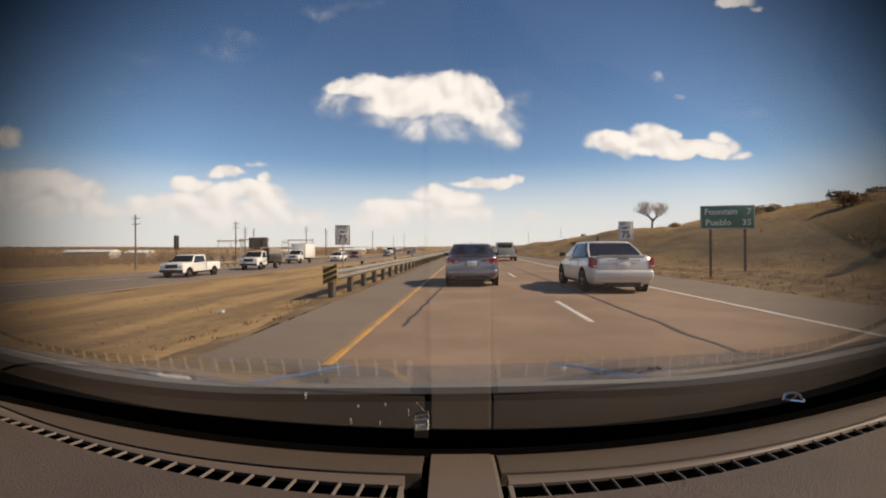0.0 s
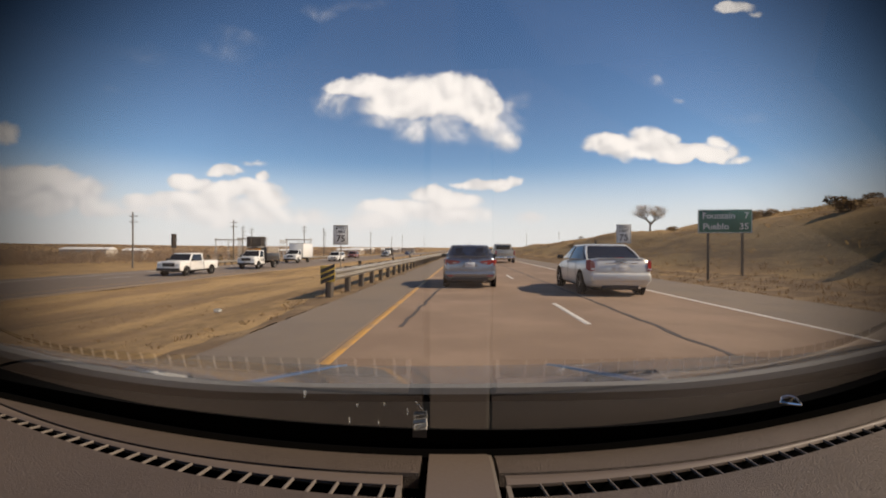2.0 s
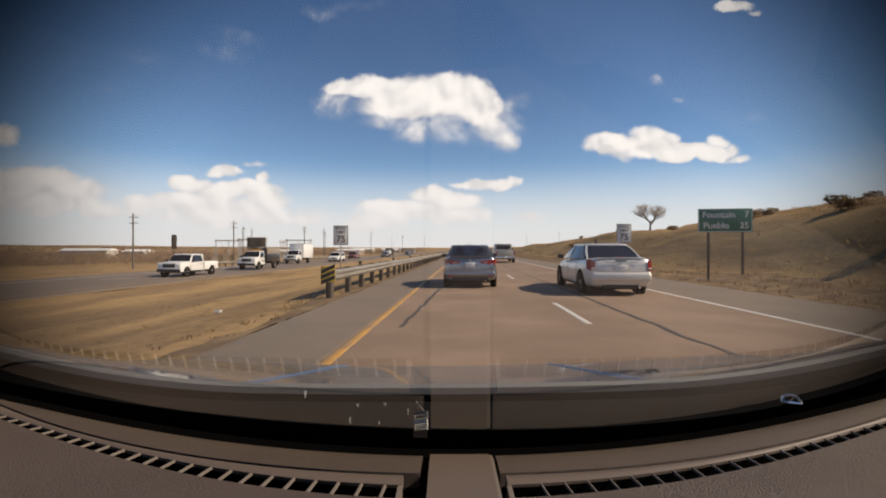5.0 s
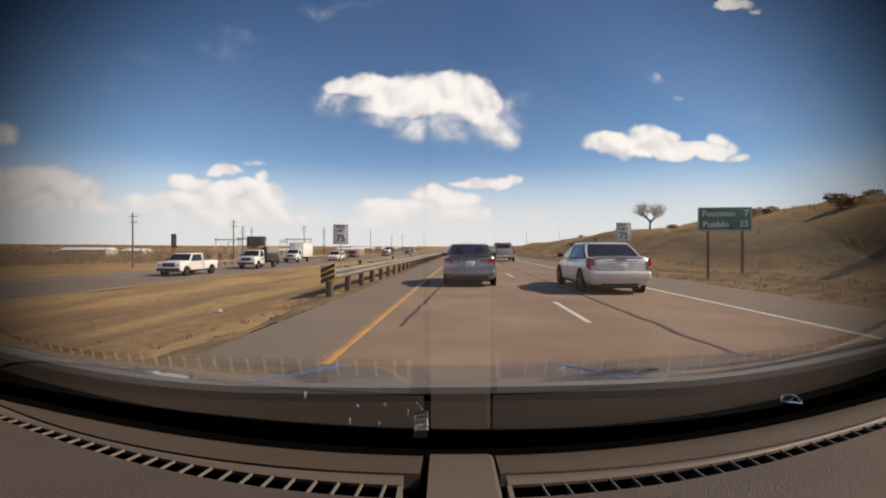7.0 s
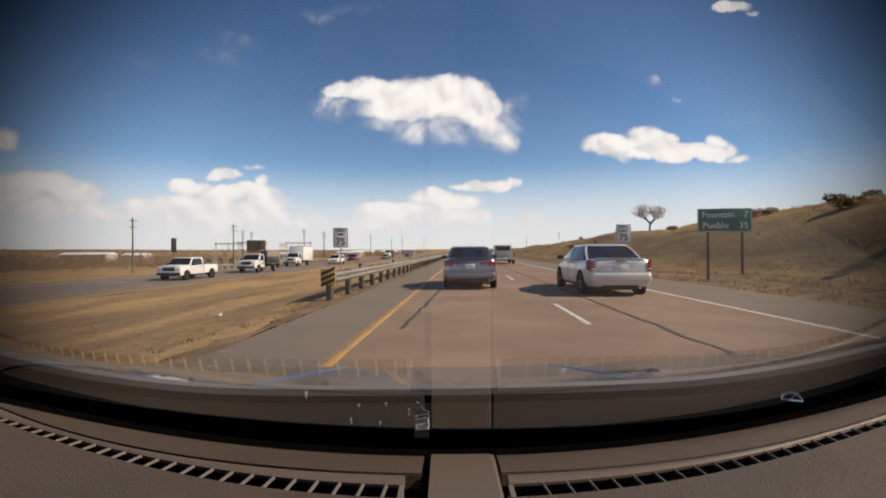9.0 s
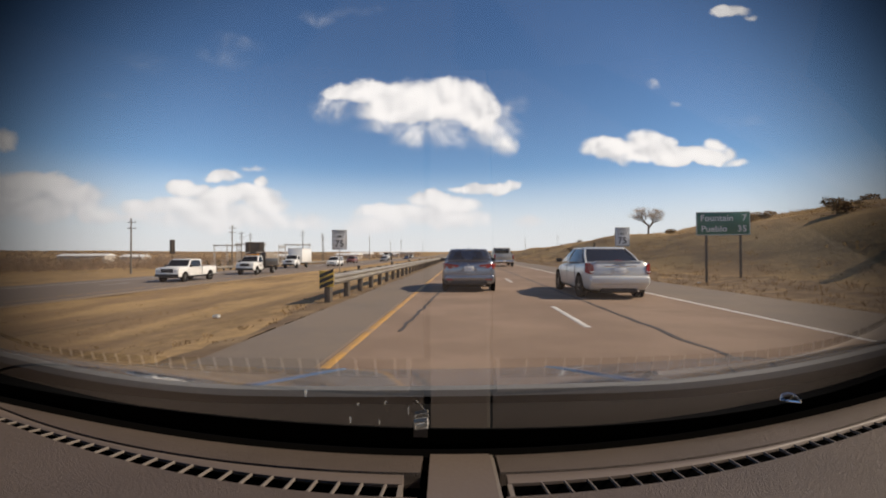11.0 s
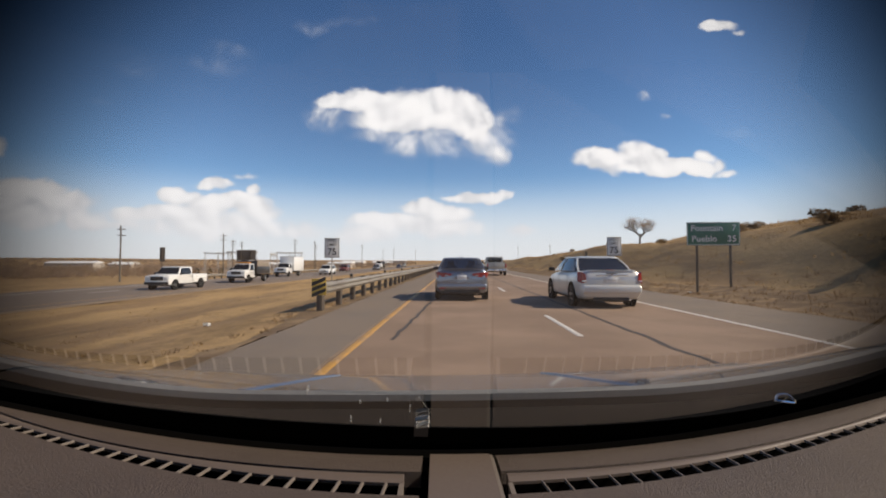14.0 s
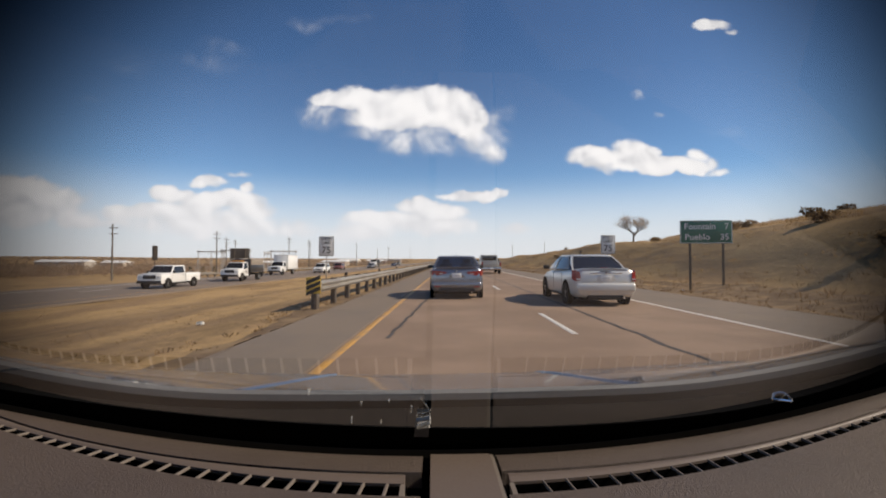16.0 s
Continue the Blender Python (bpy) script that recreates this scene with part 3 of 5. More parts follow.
RED_PAINT = paint("dull_red_car_paint", (0.18, 0.045, 0.03), 0.4, grain=90, vary=0.2, patch=1.0, coat=0.4)
TAN_PAINT = paint("tan_silver_paint", (0.38, 0.36, 0.32), 0.35, metal=0.3, grain=90, vary=0.15, patch=1.0, coat=0.4)
WINDOW = paint("dark_car_glass", (0.010, 0.011, 0.012), 0.1, grain=3, vary=0.1, patch=1.0, coat=0.25)
TINTED = clear_glass("tinted_car_glass", 1.95, (0.76, 0.79, 0.79))
RUBBER = paint("tyre_rubber", (0.018, 0.017, 0.016), 0.85, grain=60, vary=0.3, patch=6, bump=0.002)
ALLOY = paint("wheel_alloy", (0.42, 0.42, 0.41), 0.35, metal=0.8, grain=40, vary=0.2, patch=5)
CHROME = paint("chrome", (0.7, 0.7, 0.7), 0.12, metal=1.0, grain=40, vary=0.08, patch=5)
LAMP_RED = paint("red_lamp_lens", (0.27, 0.010, 0.012), 0.22, grain=70, vary=0.5, patch=14, coat=0.4)
LAMP_CLEAR = paint("clear_lamp_lens", (0.7, 0.7, 0.68), 0.12, grain=60, vary=0.25, patch=8, coat=1.0)
AMBER = paint("amber_lens", (0.75, 0.3, 0.02), 0.2, grain=60, vary=0.2, patch=8, coat=1.0)
PLATE = paint("pale_plate", (0.75, 0.75, 0.73), 0.5, grain=80, vary=0.1, patch=10)
CARGO_BLUE = paint("blue_drum", (0.03, 0.16, 0.42), 0.5, grain=30, vary=0.2, patch=4)
WOOD = paint("grey_boards", (0.30, 0.25, 0.20), 0.85, grain=18, vary=0.4, patch=3, bump=0.003)


def lathe(profile, at, sides=28, bm=None):
    """Turns (distance along x, radius) points round an axle that runs across the car."""
    rings = [[(at[0] + x, at[1] + r * math.cos(a), at[2] + r * math.sin(a)) for a in [2 * math.pi * k / sides for k in range(sides)]] for x, r in profile]
    return loft(rings, bm)


def wheel(parent, x, y, r, w=0.21):
    s = 1 if x > 0 else -1
    tyre = part("wheel", lathe([(s * -w / 2, r * 0.66), (s * -w * 0.46, r * 0.95), (s * -w * 0.25, r), (s * w * 0.25, r), (s * w * 0.46, r * 0.95), (s * w / 2, r * 0.68), (s * w * 0.42, r * 0.62)], (x, y, r)), RUBBER, parent, "black rubber tyre")
    rim = lathe([(s * w * 0.30, r * 0.64), (s * w * 0.45, r * 0.62), (s * w * 0.40, r * 0.55), (s * w * 0.32, r * 0.54)], (x, y, r))
    for k in range(5):
        a = 2 * math.pi * k / 5 + 0.3
        rod((x + s * w * 0.36, y + 0.06 * r * math.cos(a), r + 0.06 * r * math.sin(a)), (x + s * w * 0.36, y + 0.57 * r * math.cos(a), r + 0.57 * r * math.sin(a)), r * 0.085, sides=6, bm=rim)
    lathe([(s * w * 0.28, r * 0.16), (s * w * 0.44, r * 0.13)], (x, y, r), 12, rim)
    part("rim", rim, ALLOY, tyre, "silver alloy rim")


def rounded(cy, hx, hy, corner, z, n=5, power=1.0):
    """A ring like a rounded box, seen from above."""
    ring = []
    for sx, sy, a0 in ((1, 1, 0), (-1, 1, 90), (-1, -1, 180), (1, -1, 270)):
        for k in range(n + 1):
            a = radians(a0 + 90 * k / n)
            ring.append((sx * (hx - corner) + corner * math.cos(a), cy + sy * (hy - corner) + corner * math.sin(a), z))
    return ring


SECTION = [(0.0, 0.0), (0.55, 0.0), (0.86, 0.03), (0.965, 0.12), (0.995, 0.3), (1.0, 0.5), (0.992, 0.68), (0.97, 0.84), (0.92, 0.94), (0.80, 0.985), (0.4, 1.0), (0.0, 1.005)]


def hull(stations, material, parent, name="body", label=""):
    """A car's lower body through (y, half-width, underside, top) stations."""
    rings = []
    for y, w, lo, hi in stations:
        half = [(w * fx, y, lo + (hi - lo) * fz) for fx, fz in SECTION]
        rings.append(half + [(-x, yy, z) for x, yy, z in reversed(half[1:-1])])
    return part(name, loft(rings), material, parent, label, bend=40)


def bars(parent, at, width, height, rows=1, along="x", material=BLACK, name="lettering"):
    """Unreadable writing as plain dark bars."""
    bm = bmesh.new()
    for k in range(rows):
        n = 3
        for i in range(n):
            u = -width / 2 + width * (i + 0.5) / n
            v = -height / 2 + height * (k + 0.5) / rows
            size = (width / n * 0.8, 0.003, height / rows * 0.55) if along == "x" else (0.003, width / n * 0.8, height / rows * 0.55)
            spot = (at[0] + u, at[1], at[2] + v) if along == "x" else (at[0], at[1] + u, at[2] + v)
            block(size, spot, bm=bm)
    part(name, bm, material, parent, smooth=False)


def sedan(name, at, turn, material, label, L=4.6, W=1.8, H=1.46, style=0, group=""):
    """A four-door saloon, nose towards +y. style 0: wide rear lamps that wrap round; 1: upright rear lamps."""
    car = thing(name, at, turn, label, "car", group)
    h, b = W / 2, L / 2
    deck = 0.72 * H
    hull([(-b, h * 0.76, 0.40, deck * 0.78), (-b + 0.03, h * 0.86, 0.33, deck * 0.90), (-b + 0.10, h * 0.93, 0.27, deck * 0.985), (-b + 0.24, h * 0.965, 0.23, deck), (-b + 0.7, h * 0.99, 0.21, deck * 0.985),
          (-b + 1.4, h, 0.20, deck * 0.95), (0, h, 0.20, deck * 0.94), (b - 1.5, h, 0.20, deck * 0.92), (b - 0.9, h * 0.985, 0.21, deck * 0.86), (b - 0.4, h * 0.94, 0.23, deck * 0.77), (b - 0.12, h * 0.84, 0.26, deck * 0.66), (b, h * 0.66, 0.32, deck * 0.55)], material, car)
    roof_y = (-b + 1.25, 0.42) if style == 0 else (-b + 1.32, 0.35)
    low = (-b + 0.58, b - 1.18)
    belt, top = deck * 0.955, H - 0.05
    levels = [(0.0, 0.0), (0.5, 0.52), (1.0, 1.0)]
    rings = []
    for f, s in levels:
        y0, y1 = low[0] + (roof_y[0] - low[0]) * s, low[1] + (roof_y[1] - low[1]) * s
        rings.append(rounded((y0 + y1) / 2, h * (0.93 - 0.20 * f ** 1.3), (y1 - y0) / 2, 0.16, belt + (top - belt) * f))
    part("windows", loft(rings, caps=False), TINTED if style == 0 else WINDOW, car, "dark tinted window glass")
    if style == 0:
        for x in (-0.38, 0.38):
            for y in (-0.75, 0.25):
                part("seat_back", block((0.46, 0.14, 0.50), (x, y, belt - 0.08), 0.05, turn=(-12, 0, 0)), BLACK, car)
                part("headrest", block((0.26, 0.10, 0.18), (x, y - 0.06, belt + 0.25), 0.04), BLACK, car)
    y0, y1 = roof_y
    dome = [rounded((y0 + y1) / 2, h * 0.745, (y1 - y0) / 2 + 0.03, 0.17, top - 0.012), rounded((y0 + y1) / 2, h * 0.745, (y1 - y0) / 2 + 0.02, 0.17, top + 0.012),
            rounded((y0 + y1) / 2, h * 0.66, (y1 - y0) / 2 - 0.09, 0.16, H - 0.012), rounded((y0 + y1) / 2, h * 0.4, (y1 - y0) / 2 - 0.35, 0.12, H)]
    part("roof", loft(dome), material, car)
    for side in (-1, 1):
        for yb, yt, wide in ((low[0] + 0.06, y0 + 0.06, 0.075 if style == 0 else 0.10), (0.12, -0.02, 0.035), (low[1] - 0.06, y1 - 0.05, 0.045)):
            inset = 0.055 if abs(yb) > 0.3 else 0.0
            a, c = Vector((side * (h * 0.93 - inset), yb, belt - 0.03)), Vector((side * (h * 0.735 - inset * 0.9), yt, top))
            mid = (a + c) / 2 + Vector((side * 0.022, 0, 0.015))
            ring = [[(p[0] + dx * side, p[1] + dy, p[2]) for dx, dy in ((-0.03, -wide), (0.014, -wide), (0.014, wide), (-0.03, wide))] for p in (a, mid, c)]
            part("window_pillar", loft(ring), material, car, smooth=False)
        mirror = block((0.20, 0.12, 0.13), (side * (h + 0.09), b - 1.55, belt + 0.05), 0.035)
        # shade on the mirror's rear side is put into a black colour
        part("door_mirror", mirror, BLACK, car, "door mirror, black in place of its shade")
        for yy in (-0.75, 0.32):
            part("door_handle", block((0.03, 0.16, 0.03), (side * (h * 0.985), yy, deck * 0.84), 0.008), material, car)
        for yy in (0.12, -0.95, 1.0):
            part("door_gap", block((0.006, 0.008, deck * 0.55), (side * (h * 0.998), yy, deck * 0.60)), VOID, car, smooth=False)
        if style == 0:
            lamp = loft([[(side * x, y, z) for x, y, z in ring] for ring in (
                [(h * 0.38, -b + 0.004, deck * 0.86), (h * 0.38, -b + 0.004, deck * 0.80), (h * 0.38, -b + 0.10, deck * 0.80), (h * 0.38, -b + 0.10, deck * 0.86)],
                [(h * 0.70, -b - 0.004, deck * 0.89), (h * 0.70, -b - 0.004, deck * 0.745), (h * 0.70, -b + 0.12, deck * 0.745), (h * 0.70, -b + 0.12, deck * 0.89)],
                [(h * 0.90, -b + 0.05, deck * 0.905), (h * 0.90, -b + 0.05, deck * 0.73), (h * 0.86, -b + 0.18, deck * 0.73), (h * 0.86, -b + 0.18, deck * 0.905)],
                [(h * 0.985, -b + 0.28, deck * 0.91), (h * 0.985, -b + 0.28, deck * 0.80), (h * 0.90, -b + 0.30, deck * 0.80), (h * 0.90, -b + 0.30, deck * 0.91)])])
        else:
            lamp = loft([[(side * x, y, z) for x, y, z in ring] for ring in (
                [(h * 0.815, -b + 0.0, deck * 0.90), (h * 0.79, -b - 0.008, deck * 0.69), (h * 0.79, -b + 0.10, deck * 0.69), (h * 0.815, -b + 0.10, deck * 0.90)],
                [(h * 0.92, -b + 0.045, deck * 0.95), (h * 0.93, -b + 0.03, deck * 0.66), (h * 0.86, -b + 0.18, deck * 0.66), (h * 0.86, -b + 0.18, deck * 0.95)],
                [(h * 0.99, -b + 0.27, deck * 0.955), (h * 1.005, -b + 0.23, deck * 0.71), (h * 0.90, -b + 0.36, deck * 0.71), (h * 0.90, -b + 0.36, deck * 0.955)])])
        lens = part("tail_light", lamp, LAMP_RED, car, "red tail light")
        if style == 1:
            part("reversing_lens", block((0.11, 0.02, 0.035), (side * h * 0.86, -b + 0.001, deck * 0.72), 0.006), LAMP_CLEAR, lens)
        else:
            part("reversing_lens", block((0.13, 0.016, 0.018), (side * h * 0.56, -b - 0.002, deck * 0.802), 0.004), PALE_SILVER, lens)
        part("headlight", block((0.34, 0.22, 0.13), (side * h * 0.66, b - 0.17, deck * 0.60), 0.04), LAMP_CLEAR, car, "clear headlight")
        for yy in (-b + 0.95, b - 0.88):
            # black disc on the body stands in for the shaded wheel well
            well = lathe([(side * 0.012, 0.395), (side * -0.10, 0.395)], (side * (h * 0.99), yy, 0.33), 28)
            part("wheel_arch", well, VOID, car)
            wheel(car, side * (h - 0.095), yy, 0.325)
    lid = block((W * 0.60, 0.012, deck * 0.015), (0, -b + 0.008, deck * 0.70), bm=block((W * 0.74, 0.10, 0.018), (0, -b + 0.10, deck * 1.0), 0.008))
    part("boot_lid", lid, material, car)
    part("bumper", block((W * 0.92, 0.22, 0.20 if style == 0 else 0.26), (0, -b + 0.06, deck * (0.46 if style == 0 else 0.50)), 0.08, steps=4), material, car)
    part("valance", block((W * (0.66 if style == 0 else 0.56), 0.16, 0.12), (0, -b + (0.06 if style == 0 else 0.12), 0.30 if style == 0 else 0.26), 0.03), BLACK, car, "black lower bumper panel")
    recess = part("plate_recess", block((0.50, 0.02, 0.17), (0, -b + 0.006, deck * 0.755), 0.008), material, car)
    plate = part("number_plate", block((0.31, 0.012, 0.15), (0, -b - 0.008, deck * 0.745), 0.004), PLATE, car, "pale number plate")
    bars(car, (0, -b - 0.0155, deck * 0.745), 0.2, 0.03, material=GREY_PAINT)
    part("badge", lathe([(-0.010, 0.034), (0.010, 0.034)], (0, 0, 0), 16), CHROME, car).matrix_basis = pose(0, -b + 0.012, deck * 0.885, 0, 0, 90)
    part("brake_light", block((0.22, 0.03, 0.02), (0, -b + 0.10 + 0.09, deck * 1.0 + 0.012), 0.004), LAMP_RED, car)
    if style == 0:
        part("boot_lip", loft([[(x, -b + 0.02 + 0.10 * (x / h) ** 2 + dy, deck * 1.005 + dz) for dy, dz in ((0.0, 0.0), (-0.03, 0.022), (0.06, 0.012), (0.10, -0.01))] for x in steps(-h * 0.80, h * 0.80, 12)]), material, car, "raised lip along the boot")
        part("aerial", block((0.04, 0.14, 0.06), (0, roof_y[0] + 0.2, H + 0.02), 0.015), material, car, "small fin aerial")
        for x in (-1, 1):
            part("rear_reflector", block((0.20, 0.02, 0.035), (x * h * 0.72, -b - 0.045, deck * 0.40), 0.006), LAMP_RED, car)
    if style == 1:
        part("chrome_strip", block((W * 0.50, 0.016, 0.03), (0, -b - 0.006, deck * 0.875), 0.006), CHROME, car, "chrome strip above the plate")
        part("boot_handle", block((0.30, 0.02, 0.035), (0, -b + 0.025, deck * 0.925), 0.008), GREY_PAINT, car, "dark grip on the boot lid")
    part("exhaust", rod((h * 0.55, -b + 0.2, 0.25), (h * 0.55, -b - 0.01, 0.25), 0.035), CHROME, car)
    part("grille", block((W * 0.5, 0.05, 0.16), (0, b - 0.02, deck * 0.47), 0.02), BLACK, car)
    # near-black block paints in the shade beneath the car
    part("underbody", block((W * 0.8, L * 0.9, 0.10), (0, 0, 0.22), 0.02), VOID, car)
    return car


def prism(profile, half, bm=None, bevel=0.0, lean=None):
    """A side outline (y, z) widened across the car; lean(z) narrows it upwards."""
    bm = bm or bmesh.new()
    lean = lean or (lambda z: 1.0)
    sides = [[bm.verts.new((s * half * lean(z), y, z)) for y, z in profile] for s in (-1, 1)]
    n = len(profile)
    bm.faces.new(sides[0])
    bm.faces.new(sides[1])
    for i in range(n):
        bm.faces.new((sides[0][i], sides[0][(i + 1) % n], sides[1][(i + 1) % n], sides[1][i]))
    if bevel:
        bmesh.ops.recalc_face_normals(bm, faces=bm.faces[:])
        bmesh.ops.bevel(bm, geom=bm.edges[:], offset=bevel, segments=2, affect="EDGES", profile=0.5)
    return bm


def side_glass(car, outline, half, lean, name="side_window"):
    for s in (-1, 1):
        rings = [[(s * (half * lean(z) + d), y, z) for y, z in outline] for d in (-0.01, 0.006)]
        part(name, loft(rings), WINDOW, car, smooth=False)


def cab(car, material, y0, y1, base, waist, top, nose, half, glass_back=True):
    """A lorry's or pickup's cab from y0 to y1 with a bonnet to nose."""
    lean = lambda z: 1.0 if z < waist else 1.0 - 0.16 * (z - waist) / (top - waist)
    slope = 0.55
    outline = [(y0, base), (nose - 0.06, base), (nose, base + 0.15), (nose - 0.02, waist - 0.12), (nose - 0.12, waist - 0.04), (y1 + 0.05, waist + 0.02), (y1 - slope, top - 0.04), (y1 - slope - 0.25, top), (y0 + 0.12, top), (y0, top - 0.06)]
    part("cab", prism(outline, half, bevel=0.035, lean=lean), material, car)
    length = y1 - y0
    if length < 2.3:
        panes = [[(y0 + 0.25, waist + 0.05), (y1 - 0.18, waist + 0.05), (y1 - slope - 0.06, top - 0.10), (y0 + 0.28, top - 0.10)]]
    else:
        m = y0 + length * 0.46
        panes = [[(y0 + 0.18, waist + 0.05), (m - 0.06, waist + 0.05), (m - 0.06, top - 0.10), (y0 + 0.22, top - 0.10)], [(m + 0.06, waist + 0.05), (y1 - 0.18, waist + 0.05), (y1 - slope - 0.06, top - 0.10), (m + 0.06, top - 0.10)]]
    for pane_outline in panes:
        side_glass(car, pane_outline, half, lean)
    a, c = (y1 - 0.02, waist + 0.07), (y1 - slope + 0.03, top - 0.09)
    off = Vector((0, 0.30, 0.32)).normalized() * 0.03
    shield = loft([[(-half * 0.93, a[0] + dy, a[1] + dz), (half * 0.93, a[0] + dy, a[1] + dz), (half * 0.80, c[0] + dy, c[1] + dz), (-half * 0.80, c[0] + dy, c[1] + dz)] for dy, dz in ((0, 0), (off.y, off.z))])
    part("front_window", shield, WINDOW, car, smooth=False)
    if glass_back:
        part("rear_window", block((half * 1.45, 0.03, (top - waist) * 0.62), (0, y0 - 0.004, waist + (top - waist) * 0.5), 0.01), WINDOW, car)
    for s in (-1, 1):
        part("headlight", block((0.28, 0.10, 0.20), (s * half * 0.76, nose - 0.04, waist - 0.25), 0.03), LAMP_CLEAR, car, "clear headlight")
        part("door_mirror", block((0.20, 0.09, 0.22), (s * (half + 0.13), y1 - 0.18, waist + 0.12), 0.03), BLACK, car)
        part("door_handle", block((0.03, 0.18, 0.035), (s * (half + 0.004), y0 + 0.42, waist - 0.14), 0.008), BLACK, car)
        for y in (y0 + 0.16, y1 - 0.10) if length < 2.3 else (y0 + 0.10, y0 + length * 0.46, y1 - 0.12):
            part("door_gap", block((0.006, 0.012, (waist - base) * 0.86), (s * (half + 0.001), y, (waist + base) / 2 + 0.05)), VOID, car, smooth=False)
        part("sill", block((0.05, length * 1.02, 0.10), (s * half * 0.985, (y0 + y1) / 2, base + 0.02), 0.015), BLACK, car, "dark lower sill")
    part("grille", block((half * 1.05, 0.06, 0.30), (0, nose - 0.005, waist - 0.26), 0.02), BLACK, car, "black grille")
    part("front_bumper", block((half * 1.96, 0.18, 0.22), (0, nose + 0.02, base + 0.13), 0.04), BLACK, car)
    part("bonnet", block((half * 1.70, (nose - y1) * 0.82, 0.05), (0, (nose + y1) / 2 + 0.02, waist - 0.005), 0.02, turn=(-3, 0, 0)), material, car, "raised bonnet panel")
    part("grille_surround", block((half * 1.18, 0.05, 0.05), (0, nose + 0.012, waist - 0.10), 0.012), CHROME, car, "chrome bar over the grille")


def wheels_for(car, half, ys, r, w=0.25, arch=True):
    for s in (-1, 1):
        for y in ys:
            if arch:
                # wheel well's shade, put in as a black disc
                part("wheel_arch", lathe([(s * 0.012, r * 1.17), (s * -0.12, r * 1.17)], (s * half, y, r * 1.03), 24), VOID, car)
            wheel(car, s * (half - w * 0.42), y, r, w)


def pickup(name, at, turn, material, label, group=""):
    car = thing(name, at, turn, label, "pickup truck", group)
    cab(car, material, -0.55, 1.55, 0.42, 1.20, 1.88, 2.85, 0.98)
    box = bmesh.new()
    for s in (-1, 1):
        block((0.10, 2.2, 0.72), (s * 0.92, -1.68, 0.86), 0.025, box)
    block((1.9, 0.10, 0.72), (0, -2.76, 0.86), 0.025, box)
    block((1.9, 2.2, 0.10), (0, -1.68, 0.56), 0.02, box)
    part("cargo_bed", box, material, car)
    part("rear_bumper", block((1.9, 0.16, 0.20), (0, -2.86, 0.52), 0.04), CHROME, car, "chrome rear bumper")
    for s in (-1, 1):
        part("tail_light", block((0.16, 0.05, 0.42), (s * 0.88, -2.80, 0.96), 0.02), LAMP_RED, car, "red tail light")
    part("tailgate_panel", block((1.35, 0.02, 0.36), (0, -2.815, 0.93), 0.01), material, car)
    part("number_plate", block((0.31, 0.012, 0.15), (0, -2.95, 0.55), 0.004), PLATE, car)
    wheels_for(car, 0.985, (-1.75, 1.95), 0.39)
    # underside blackened for shade
    part("underbody", block((1.5, 4.9, 0.16), (0, 0, 0.42), 0.02), VOID, car)
    return car


def box_truck(name, at, turn, label, group=""):
    car = thing(name, at, turn, label, "truck", group)
    cab(car, WHITE_PAINT, 0.75, 2.25, 0.5, 1.35, 2.15, 3.3, 1.0, False)
    part("cargo_box", block((2.4, 4.6, 2.35), (0, -1.75, 2.05), 0.04), WHITE_PAINT, car, "white box body")
    trim = bmesh.new()
    for s in (-1, 1):
        block((0.05, 4.64, 0.07), (s * 1.2, -1.75, 0.90), 0.01, trim)
        block((0.05, 4.64, 0.07), (s * 1.2, -1.75, 3.20), 0.01, trim)
    block((2.42, 0.05, 0.07), (0, 0.56, 3.20), 0.01, trim)
    part("box_rail", trim, ALLOY, car, "aluminium edge rail")
    part("chassis", block((1.1, 6.8, 0.2), (0, -0.6, 0.72), 0.02), VOID, car)
    wheels_for(car, 1.0, (2.35,), 0.42)
    wheels_for(car, 1.05, (-2.3,), 0.42, 0.4, False)
    return car


